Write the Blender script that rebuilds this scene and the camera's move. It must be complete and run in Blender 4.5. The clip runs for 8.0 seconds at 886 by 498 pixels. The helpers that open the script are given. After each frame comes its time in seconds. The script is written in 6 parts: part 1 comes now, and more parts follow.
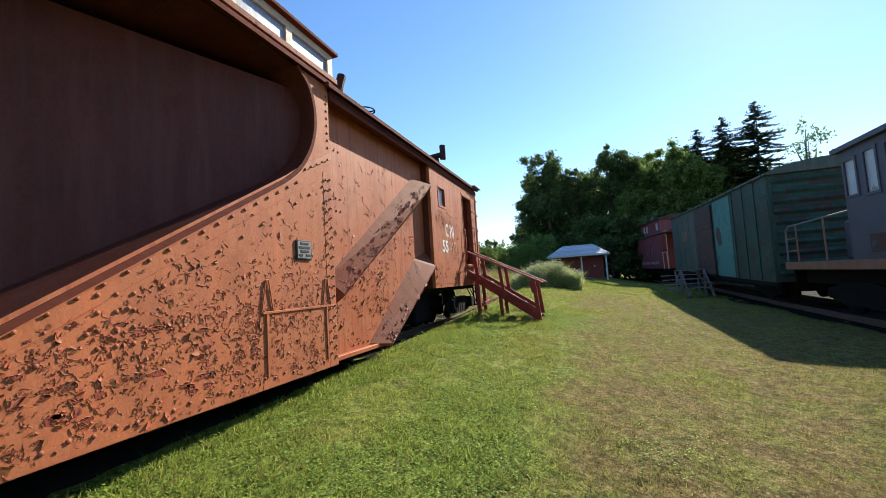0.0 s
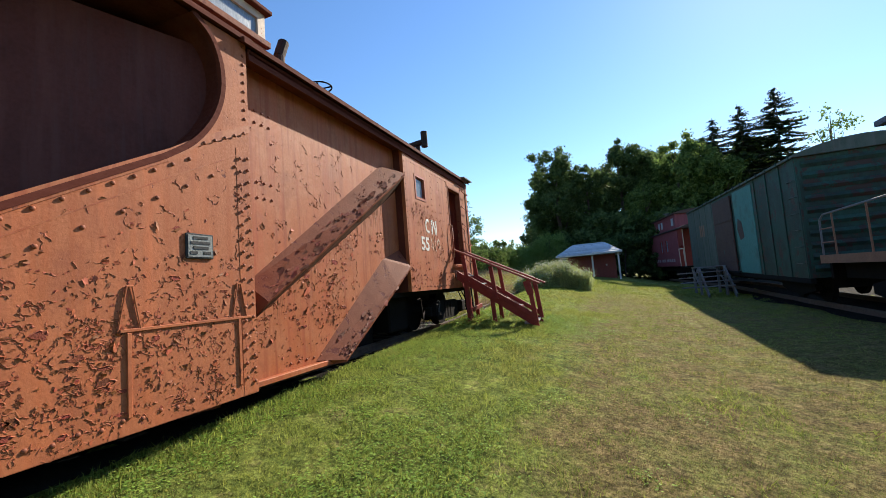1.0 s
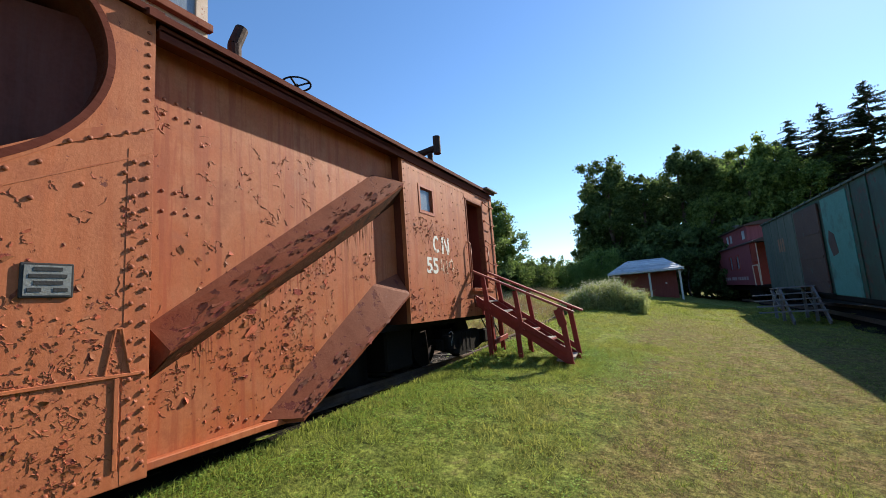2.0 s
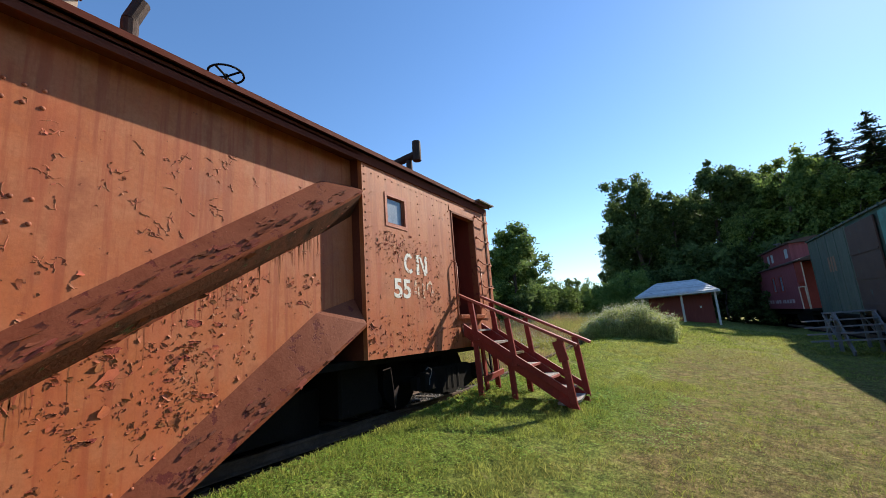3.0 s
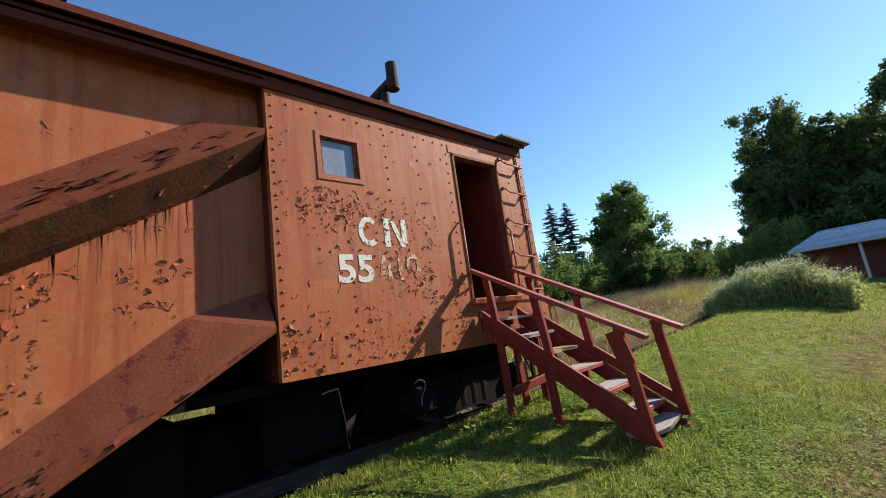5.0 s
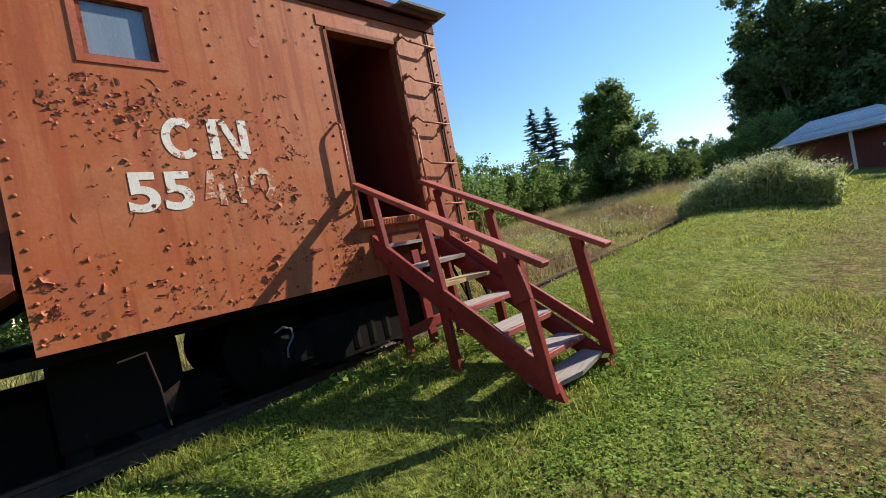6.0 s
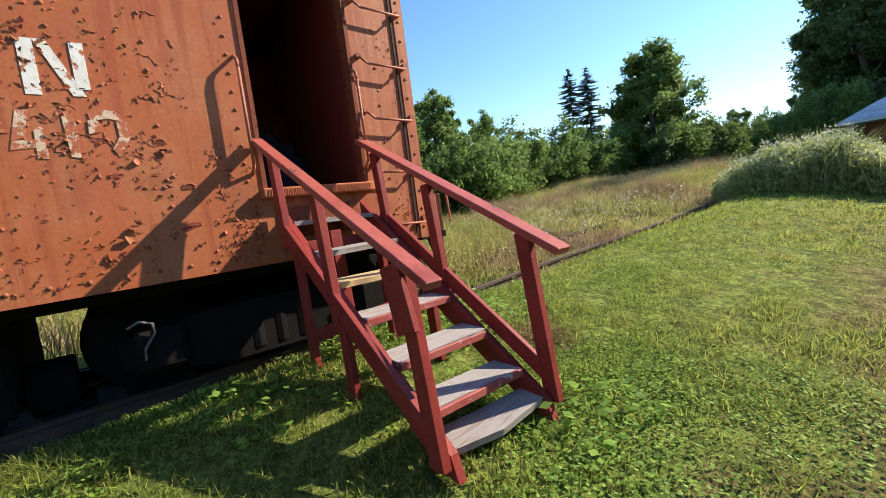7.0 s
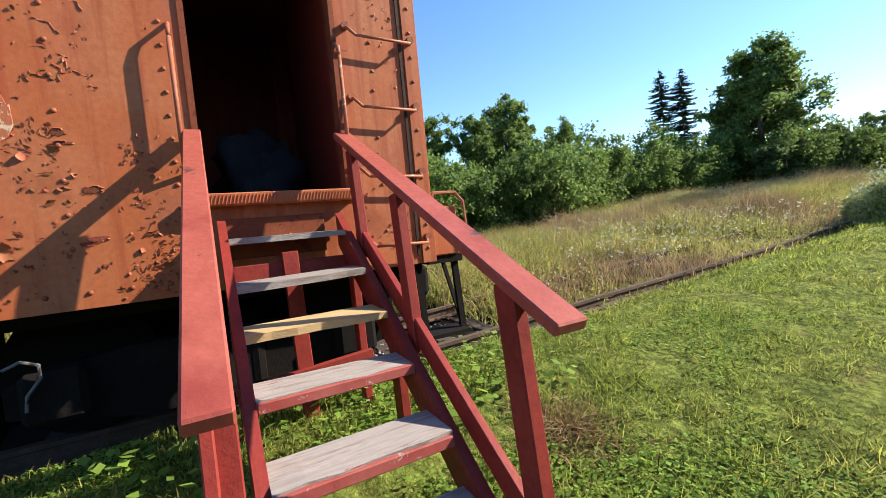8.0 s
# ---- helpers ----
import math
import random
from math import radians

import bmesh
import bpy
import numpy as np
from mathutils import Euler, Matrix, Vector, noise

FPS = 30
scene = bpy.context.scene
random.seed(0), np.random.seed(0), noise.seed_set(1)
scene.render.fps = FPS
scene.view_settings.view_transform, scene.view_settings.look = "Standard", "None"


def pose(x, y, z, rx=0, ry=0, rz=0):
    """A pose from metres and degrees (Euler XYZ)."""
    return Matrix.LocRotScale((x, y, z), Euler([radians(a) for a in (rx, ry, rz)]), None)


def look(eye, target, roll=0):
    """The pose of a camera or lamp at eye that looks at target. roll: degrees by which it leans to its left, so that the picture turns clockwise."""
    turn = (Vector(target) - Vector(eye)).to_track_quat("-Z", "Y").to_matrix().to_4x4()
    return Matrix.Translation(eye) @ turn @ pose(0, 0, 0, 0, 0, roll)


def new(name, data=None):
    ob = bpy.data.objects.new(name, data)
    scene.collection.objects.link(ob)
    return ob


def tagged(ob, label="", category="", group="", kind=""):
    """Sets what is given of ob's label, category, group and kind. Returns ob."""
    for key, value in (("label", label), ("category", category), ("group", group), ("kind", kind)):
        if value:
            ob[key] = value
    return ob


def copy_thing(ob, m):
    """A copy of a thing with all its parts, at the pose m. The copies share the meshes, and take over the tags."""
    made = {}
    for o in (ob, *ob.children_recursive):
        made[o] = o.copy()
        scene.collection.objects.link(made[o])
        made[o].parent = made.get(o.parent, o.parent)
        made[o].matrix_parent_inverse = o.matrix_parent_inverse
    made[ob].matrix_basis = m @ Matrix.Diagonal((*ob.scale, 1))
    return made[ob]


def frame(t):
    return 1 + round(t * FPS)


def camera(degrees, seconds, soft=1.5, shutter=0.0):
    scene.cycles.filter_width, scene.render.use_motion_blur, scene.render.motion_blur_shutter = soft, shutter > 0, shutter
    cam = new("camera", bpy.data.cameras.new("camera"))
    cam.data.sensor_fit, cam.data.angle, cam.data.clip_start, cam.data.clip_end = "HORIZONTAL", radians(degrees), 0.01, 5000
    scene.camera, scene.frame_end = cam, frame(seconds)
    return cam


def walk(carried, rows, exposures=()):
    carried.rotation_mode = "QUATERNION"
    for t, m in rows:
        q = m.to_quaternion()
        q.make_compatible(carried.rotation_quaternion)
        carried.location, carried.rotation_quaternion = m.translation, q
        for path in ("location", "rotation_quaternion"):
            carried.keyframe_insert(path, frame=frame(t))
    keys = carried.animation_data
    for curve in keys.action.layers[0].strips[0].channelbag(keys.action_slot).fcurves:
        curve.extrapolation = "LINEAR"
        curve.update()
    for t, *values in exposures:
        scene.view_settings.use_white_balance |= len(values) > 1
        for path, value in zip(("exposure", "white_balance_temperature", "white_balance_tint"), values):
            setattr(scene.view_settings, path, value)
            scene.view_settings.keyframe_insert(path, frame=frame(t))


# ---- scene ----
cam = camera(92.6, 8.0, soft=0.85)
PATH = [
    (0, (0.306, -0.425, 1.269), (-0.351, 1.457, 1.433), -3.6),
    (0.5, (0.407, 0.207, 1.231), (-0.305, 2.071, 1.362), -4.3),
    (1, (0.54, 0.938, 1.22), (-0.174, 2.797, 1.401), -4.6),
    (1.5, (0.658, 1.742, 1.291), (-0.045, 3.603, 1.495), -3.8),
    (1.7, (0.673, 2.037, 1.35), (-0.133, 3.854, 1.571), -3.5),
    (3, (0.849, 3.891, 1.447), (-0.167, 5.568, 1.839), -4.2),
    (3.5, (0.799, 4.632, 1.396), (-0.247, 6.295, 1.774), -5.4),
    (4, (0.785, 5.298, 1.452), (-0.406, 6.837, 1.914), -5.1),
    (4.2, (0.769, 5.578, 1.443), (-0.434, 7.115, 1.876), -5.7),
    (5.3, (0.689, 7.085, 1.455), (-0.781, 8.393, 1.811), -8.1),
    (5.5, (0.678, 7.431, 1.456), (-0.665, 8.874, 1.792), -10.8),
    (6, (0.624, 8.13, 1.4), (-0.846, 9.485, 1.369), -11.0),
    (6.5, (0.529, 8.819, 1.412), (-0.82, 10.283, 1.224), -11.2),
    (7, (0.437, 9.368, 1.434), (-1.128, 10.599, 1.248), -7.3),
    (7.5, (0.249, 9.89, 1.436), (-1.469, 10.911, 1.38), -7.3),
    (8, (-0.057, 10.379, 1.448), (-1.816, 11.324, 1.338), -5.3),
]
walk(cam, [(t, look(eye, target, roll)) for t, eye, target, roll in PATH], exposures=[(0, 0.80), (1.5, 0.62), (4, 0.62), (5.5, 0.60), (6.5, 0.76), (7, 0.98), (8, 1.06)])

from mathutils.geometry import tessellate_polygon

# ---- light ----
SUN_EL, SUN_AZ = 33.0, 20.0  # degrees above the horizon; from +y towards +x
world = bpy.data.worlds.new("sky")
scene.world = world
world.use_nodes = True
wn = world.node_tree
sky = wn.nodes.new("ShaderNodeTexSky")
sky.sky_type, sky.sun_disc = "NISHITA", False
sky.sun_elevation, sky.sun_rotation = radians(SUN_EL), radians(SUN_AZ)
sky.air_density, sky.dust_density, sky.ozone_density = 1.0, 0.06, 2.6
deeper = wn.nodes.new("ShaderNodeHueSaturation")
deeper.inputs["Saturation"].default_value = 1.15
deeper.inputs["Hue"].default_value = 0.503
wn.links.new(sky.outputs[0], deeper.inputs["Color"])
wn.links.new(deeper.outputs[0], wn.nodes["Background"].inputs[0])
wn.nodes["Background"].inputs[1].default_value = 0.137
sun = new("sun", bpy.data.lights.new("sun", "SUN"))
sun.data.energy, sun.data.angle, sun.data.color = 5.4, radians(0.55), (1.0, 0.90, 0.74)
sun_way = Vector((math.sin(radians(SUN_AZ)) * math.cos(radians(SUN_EL)), math.cos(radians(SUN_AZ)) * math.cos(radians(SUN_EL)), math.sin(radians(SUN_EL))))
sun.matrix_world = look(sun_way * 60, (0, 0, 0))


# ---- materials ----
def weathered(name, colours, scale=3.0, rough=0.6, bump=0.3, metal=0.0, fine=40.0, stretch=(1, 1, 1), spots=None, spot_scale=9.0, spot_at=0.62, through_light=0.0, vary=0.0, island=0.0, spec=0.28, depth=0.01, streak=None):
    """A surface with broad colour drift, fine grain, optional worn spots and vertical streaks, and relief."""
    m = bpy.data.materials.new(name)
    m.use_nodes = True
    t = m.node_tree
    n, l = t.nodes, t.links
    p = n["Principled BSDF"]
    co = n.new("ShaderNodeTexCoord")
    mp = n.new("ShaderNodeMapping")
    mp.inputs["Scale"].default_value = stretch
    info = n.new("ShaderNodeObjectInfo")
    l.new(co.outputs["Object"], mp.inputs["Vector"])
    shift = n.new("ShaderNodeVectorMath")
    shift.operation = "MULTIPLY_ADD"
    shift.inputs[1].default_value = (17.0, 11.0, 7.0)
    l.new(info.outputs["Random"], shift.inputs[0])
    l.new(mp.outputs[0], shift.inputs[2])
    vec = shift.outputs[0]

    def cloud(s, detail, rough_, source):
        k = n.new("ShaderNodeTexNoise")
        k.inputs["Scale"].default_value, k.inputs["Detail"].default_value, k.inputs["Roughness"].default_value = s, detail, rough_
        l.new(source, k.inputs["Vector"])
        return k.outputs["Fac"]

    def mixed(fac, a, b, kind="MIX"):
        k = n.new("ShaderNodeMix")
        k.data_type, k.blend_type = "RGBA", kind
        for value, socket in ((fac, 0), (a, 6), (b, 7)):
            if isinstance(value, (int, float)):
                k.inputs[socket].default_value = value
            elif isinstance(value, tuple):
                k.inputs[socket].default_value = (*value, 1.0)
            else:
                l.new(value, k.inputs[socket])
        return k.outputs[2]

    def stepped(fac, a, b, lo=0.0, hi=1.0):
        k = n.new("ShaderNodeMapRange")
        k.inputs[1].default_value, k.inputs[2].default_value = a, b
        k.inputs[3].default_value, k.inputs[4].default_value = lo, hi
        l.new(fac, k.inputs[0])
        return k.outputs[0]

    broad = cloud(scale, 6.0, 0.6, vec)
    ramp = n.new("ShaderNodeValToRGB")
    el = ramp.color_ramp.elements
    while len(el) < len(colours):
        el.new(0.5)
    for i, c in enumerate(colours):
        el[i].position = 0.3 + 0.4 * i / max(1, len(colours) - 1)
        el[i].color = (*c, 1)
    l.new(broad, ramp.inputs[0])
    grain = cloud(fine, 8.0, 0.65, vec)
    colour = mixed(stepped(grain, 0.3, 0.7, 0.0, 0.35), ramp.outputs[0], tuple(0.55 * v for v in colours[0]))
    if streak:
        down = n.new("ShaderNodeMapping")
        down.inputs["Scale"].default_value = (9.0, 9.0, 0.55)
        l.new(co.outputs["Object"], down.inputs["Vector"])
        colour = mixed(stepped(cloud(1.3, 5.0, 0.6, down.outputs[0]), 0.50, 0.62, 0.0, 0.7), colour, streak)
        wash = n.new("ShaderNodeMapping")
        wash.inputs["Scale"].default_value = (2.6, 2.6, 0.35)
        wash.inputs["Location"].default_value = (4.0, 9.0, 2.0)
        l.new(co.outputs["Object"], wash.inputs["Vector"])
        colour = mixed(stepped(cloud(1.6, 6.0, 0.65, wash.outputs[0]), 0.48, 0.66, 0.0, 0.55), colour, tuple(min(1.0, 1.55 * v) for v in streak))
    rough_out = stepped(grain, 0.25, 0.75, rough - 0.1, min(1.0, rough + 0.12))
    height = grain
    if spots:
        where = stepped(cloud(spot_scale, 7.0, 0.7, vec), spot_at, spot_at + 0.035)
        colour = mixed(where, colour, spots)
        add = n.new("ShaderNodeMath")
        add.operation = "MULTIPLY_ADD"
        l.new(where, add.inputs[0])
        add.inputs[1].default_value = -0.7
        l.new(grain, add.inputs[2])
        height = add.outputs[0]
    if vary:
        k = n.new("ShaderNodeHueSaturation")
        l.new(stepped(info.outputs["Random"], 0, 1, 1 - vary, 1 + vary), k.inputs["Value"])
        l.new(colour, k.inputs["Color"])
        colour = k.outputs[0]
    if island:
        geo = n.new("ShaderNodeNewGeometry")
        k = n.new("ShaderNodeHueSaturation")
        l.new(stepped(geo.outputs["Random Per Island"], 0, 1, 1 - island, 1 + island), k.inputs["Value"])
        l.new(stepped(geo.outputs["Random Per Island"], 1, 0, 0.488, 0.512), k.inputs["Hue"])
        l.new(colour, k.inputs["Color"])
        colour = k.outputs[0]
    l.new(colour, p.inputs["Base Color"])
    l.new(rough_out, p.inputs["Roughness"])
    p.inputs["Metallic"].default_value = metal
    p.inputs["Specular IOR Level"].default_value = spec
    if bump:
        b = n.new("ShaderNodeBump")
        b.inputs["Strength"].default_value, b.inputs["Distance"].default_value = bump, depth
        l.new(height, b.inputs["Height"])
        l.new(b.outputs[0], p.inputs["Normal"])
    if through_light:
        tr = n.new("ShaderNodeBsdfTranslucent")
        l.new(colour, tr.inputs[0])
        mx = n.new("ShaderNodeMixShader")
        mx.inputs[0].default_value = through_light
        l.new(p.outputs[0], mx.inputs[1])
        l.new(tr.outputs[0], mx.inputs[2])
        l.new(mx.outputs[0], n["Material Output"].inputs[0])
    return m


PAINT = weathered("oxide_paint", [(0.30, 0.085, 0.034), (0.45, 0.15, 0.062), (0.42, 0.115, 0.036), (0.36, 0.115, 0.055)], 1.5, 0.62, 0.14, fine=38, spots=(0.20, 0.055, 0.03), spot_scale=7.0, spot_at=0.665, streak=(0.27, 0.06, 0.022))
PAINT_RUST = weathered("oxide_paint_blistered", [(0.31, 0.088, 0.04), (0.46, 0.15, 0.062), (0.38, 0.11, 0.046)], 1.9, 0.7, 0.28, fine=38, spots=(0.15, 0.04, 0.025), spot_scale=9.0, spot_at=0.64, streak=(0.36, 0.10, 0.036))
PAINT_BROWN = weathered("brown_beam_paint", [(0.185, 0.05, 0.023), (0.24, 0.072, 0.036), (0.20, 0.052, 0.026)], 2.2, 0.65, 0.3, fine=40, spec=0.12, spots=(0.13, 0.03, 0.022), spot_scale=6.0, spot_at=0.57)
# Red paint lowered in tone to carry the shade inside the hollow.
MOULD = weathered("shade_darkened_moldboard_paint", [(0.085, 0.017, 0.009), (0.11, 0.022, 0.012), (0.07, 0.015, 0.008)], 1.2, 0.6, 0.25, fine=30, streak=(0.09, 0.026, 0.018))
# Rust and its streaks, with the brace's underside shade mixed into the colour.
UNDERSIDE = weathered("rusted_shaded_underside", [(0.05, 0.021, 0.013), (0.10, 0.036, 0.018), (0.035, 0.02, 0.012)], 3.0, 0.85, 0.5, fine=30, spec=0.1, spots=(0.055, 0.052, 0.022), spot_scale=5, spot_at=0.6)
BARE = weathered("bare_primer_patch", [(0.27, 0.068, 0.034), (0.19, 0.048, 0.027), (0.33, 0.09, 0.042)], 14, 0.85, 0.6, fine=90, island=0.45)
RUN = weathered("rust_run", [(0.24, 0.065, 0.025), (0.33, 0.10, 0.04)], 9, 0.8, 0.1, fine=60, island=0.3)
BROWN_FLAKE = weathered("curled_brown_flake", [(0.26, 0.08, 0.04), (0.20, 0.055, 0.027)], 12, 0.6, 0.2, fine=80, island=0.4)
FLAKE = weathered("curled_paint_flake", [(0.42, 0.13, 0.052), (0.32, 0.085, 0.036)], 12, 0.6, 0.2, fine=80, island=0.4)
RIVET = weathered("rivet_paint", [(0.36, 0.11, 0.05), (0.22, 0.06, 0.03)], 20, 0.6, 0.3, fine=90, vary=0.25)
# Roof boards' own red; on front wall and edge rim it paints shade.
EAVE_AND_SHADE = weathered("dark_red_roof_and_shade", [(0.105, 0.028, 0.018), (0.15, 0.042, 0.027)], 2.5, 0.8, 0.35, fine=30, stretch=(1, 0.3, 1), spec=0.08)
ROOF = weathered("roof_felt", [(0.05, 0.04, 0.038), (0.08, 0.06, 0.05)], 3, 0.9, 0.4)
# Grime, taken almost to black so the colour holds the shade under cars.
BLACK = weathered("grimy_shade_black_underframe", [(0.007, 0.006, 0.0055), (0.013, 0.010, 0.009)], 4, 0.95, 0.4, spec=0.15, spots=(0.022, 0.014, 0.011), spot_at=0.66)
STEEL = weathered("rusty_rail_steel", [(0.09, 0.058, 0.042), (0.16, 0.105, 0.075)], 8, 0.8, 0.3, metal=0.1)
IRON = weathered("painted_iron_rod", [(0.34, 0.10, 0.05), (0.42, 0.16, 0.09)], 9, 0.55, 0.3, spots=(0.55, 0.35, 0.24), spot_scale=18, spot_at=0.6)
FRAME_RED = weathered("red_window_frame", [(0.36, 0.08, 0.04), (0.45, 0.13, 0.07)], 6, 0.6, 0.4, spots=(0.22, 0.06, 0.035), spot_scale=10, spot_at=0.6)
SOOT = weathered("sooty_pipe", [(0.025, 0.016, 0.014), (0.06, 0.03, 0.022)], 6, 0.75, 0.4, metal=0.2)
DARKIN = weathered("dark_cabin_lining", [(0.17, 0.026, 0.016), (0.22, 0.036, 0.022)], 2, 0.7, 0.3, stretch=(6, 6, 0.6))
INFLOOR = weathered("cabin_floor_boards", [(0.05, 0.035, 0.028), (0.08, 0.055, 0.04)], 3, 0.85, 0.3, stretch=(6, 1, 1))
TARP = weathered("grey_tarpaulin", [(0.016, 0.018, 0.024), (0.03, 0.033, 0.04)], 5, 0.8, 0.4)
STEP_RED = weathered("red_step_paint", [(0.20, 0.024, 0.018), (0.27, 0.036, 0.027), (0.17, 0.02, 0.016)], 3, 0.55, 0.3, fine=35, spots=(0.15, 0.05, 0.04), spot_scale=11, spot_at=0.67, vary=0.06)
RAIL_PINK = weathered("faded_rail_paint", [(0.32, 0.068, 0.048), (0.38, 0.095, 0.068), (0.25, 0.045, 0.034)], 3, 0.5, 0.25, fine=35, spots=(0.085, 0.045, 0.04), spot_scale=3.2, spot_at=0.615)
TREAD = weathered("worn_grey_tread", [(0.29, 0.25, 0.225), (0.40, 0.36, 0.335), (0.23, 0.165, 0.14)], 3.5, 0.75, 0.5, fine=28, stretch=(9, 0.9, 4), spots=(0.32, 0.07, 0.06), spot_scale=3.0, spot_at=0.635, vary=0.12)
TREAD_NEW = weathered("newer_yellow_tread", [(0.52, 0.36, 0.17), (0.60, 0.44, 0.23)], 3, 0.7, 0.4, fine=28, stretch=(9, 0.9, 4), spots=(0.35, 0.22, 0.13), spot_scale=4, spot_at=0.62)
TREAD_EDGE = weathered("red_tread_edge", [(0.30, 0.05, 0.04), (0.40, 0.12, 0.10)], 5, 0.6, 0.3, spots=(0.45, 0.38, 0.35), spot_at=0.6)
WHITE = weathered("worn_white_lettering", [(0.70, 0.66, 0.58), (0.78, 0.75, 0.68)], 9, 0.7, 0.3, spots=(0.40, 0.13, 0.06), spot_scale=12, spot_at=0.575)
GHOST = weathered("nearly_worn_away_lettering", [(0.60, 0.40, 0.26), (0.66, 0.52, 0.38)], 9, 0.7, 0.3, spots=(0.40, 0.12, 0.055), spot_scale=13, spot_at=0.465)
CHALK = weathered("pale_scuffed_metal", [(0.10, 0.10, 0.10), (0.20, 0.20, 0.2)], 12, 0.7, 0.3, spots=(0.03, 0.025, 0.02), spot_at=0.55, spot_scale=14)
PLAQUE = weathered("grey_cast_plaque", [(0.16, 0.17, 0.16), (0.24, 0.25, 0.24)], 14, 0.5, 0.4, metal=0.5)
PLAQUE_DARK = weathered("dark_plaque_rim", [(0.03, 0.03, 0.03), (0.05, 0.05, 0.05)], 14, 0.5, 0.3, metal=0.3)
CREAM = weathered("cream_window_post", [(0.55, 0.40, 0.30), (0.62, 0.5, 0.4)], 8, 0.6, 0.3, spots=(0.38, 0.11, 0.05), spot_at=0.6)
# Faded teal and rust, multiplied down for the shade on the boxcar's end.
TEAL = weathered("faded_shade_darkened_teal", [(0.016, 0.053, 0.038), (0.026, 0.088, 0.066), (0.026, 0.036, 0.03), (0.019, 0.066, 0.047)], 1.3, 0.6, 0.35, spots=(0.055, 0.032, 0.026), spot_scale=2.2, spot_at=0.55, streak=(0.024, 0.048, 0.036))
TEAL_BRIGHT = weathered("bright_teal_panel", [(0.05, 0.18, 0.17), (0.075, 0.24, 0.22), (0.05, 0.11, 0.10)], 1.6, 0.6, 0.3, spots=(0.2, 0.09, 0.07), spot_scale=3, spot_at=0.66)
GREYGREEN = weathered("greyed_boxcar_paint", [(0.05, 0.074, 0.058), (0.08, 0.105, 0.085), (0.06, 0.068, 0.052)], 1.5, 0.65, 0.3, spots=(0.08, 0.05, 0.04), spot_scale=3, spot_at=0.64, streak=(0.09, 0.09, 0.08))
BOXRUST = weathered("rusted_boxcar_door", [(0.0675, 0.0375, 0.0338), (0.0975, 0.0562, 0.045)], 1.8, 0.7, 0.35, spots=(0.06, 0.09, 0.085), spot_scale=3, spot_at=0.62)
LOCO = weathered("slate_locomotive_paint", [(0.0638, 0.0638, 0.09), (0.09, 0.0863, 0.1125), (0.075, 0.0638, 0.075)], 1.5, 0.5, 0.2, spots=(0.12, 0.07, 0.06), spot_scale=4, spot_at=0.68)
LOCO_TRIM = weathered("rusty_orange_trim", [(0.22, 0.11, 0.07), (0.3, 0.15, 0.09)], 5, 0.6, 0.3)
CABOOSE = weathered("faded_red_caboose", [(0.22, 0.05, 0.06), (0.30, 0.08, 0.09)], 1.4, 0.6, 0.25, stretch=(1, 6, 0.5), spots=(0.16, 0.06, 0.06), spot_at=0.65)
CAB_RED = weathered("bright_red_caboose_end", [(0.26, 0.035, 0.024), (0.32, 0.05, 0.032)], 2, 0.55, 0.2)
CAB_TEXT = weathered("faded_pale_lettering", [(0.42, 0.30, 0.30), (0.5, 0.38, 0.37)], 5, 0.7, 0.2)
SHEDWALL = weathered("dark_red_shed_boards", [(0.16, 0.035, 0.028), (0.22, 0.05, 0.04)], 2, 0.7, 0.3, stretch=(8, 8, 0.5))
SHEDPOST = weathered("pale_porch_post", [(0.5, 0.47, 0.44), (0.6, 0.57, 0.53)], 5, 0.7, 0.3)
SHINGLE = weathered("silver_shingle", [(0.42, 0.44, 0.47), (0.55, 0.57, 0.6)], 3, 0.55, 0.3, spots=(0.24, 0.25, 0.27), spot_scale=4, spot_at=0.6, vary=0.2)
GREYWOOD = weathered("grey_weathered_wood", [(0.15, 0.15, 0.16), (0.22, 0.21, 0.22)], 4, 0.8, 0.4, stretch=(1, 1, 5))
SLEEPER = weathered("old_sleeper", [(0.06, 0.045, 0.035), (0.10, 0.075, 0.056)], 4, 0.9, 0.6, stretch=(1, 6, 3), vary=0.2)
# Dark dirt, pushed near black to deepen the shade beneath the cars.
SHADED_CINDER = weathered("shade_dark_cinder_bed", [(0.016, 0.014, 0.012), (0.028, 0.024, 0.02)], 2, 0.95, 0.8, fine=25, spots=(0.05, 0.042, 0.034), spot_scale=6, spot_at=0.62, depth=0.03, spec=0.05)
GRAVEL = weathered("ballast_stone", [(0.20, 0.18, 0.165), (0.32, 0.29, 0.27)], 8, 0.9, 0.4, island=0.35)
BLADE = weathered("lawn_blade", [(0.225, 0.295, 0.055), (0.29, 0.335, 0.072), (0.345, 0.30, 0.10)], 0.35, 0.8, 0.0, fine=4, through_light=0.55, island=0.6, spec=0.15)
CLOVER = weathered("broad_weed_leaf", [(0.25, 0.41, 0.065), (0.33, 0.48, 0.10)], 0.8, 0.6, 0.0, fine=6, through_light=0.58, island=0.35, spec=0.2)
MEADOW = weathered("tall_meadow_grass", [(0.22, 0.29, 0.06), (0.38, 0.37, 0.10), (0.50, 0.43, 0.16), (0.28, 0.35, 0.075)], 0.7, 0.75, 0.0, fine=3, through_light=0.45, island=0.4)
WEED = weathered("tall_weed_stems", [(0.28, 0.36, 0.11), (0.42, 0.46, 0.19), (0.36, 0.38, 0.14)], 0.9, 0.75, 0.0, fine=4, through_light=0.45, island=0.4, spec=0.15)
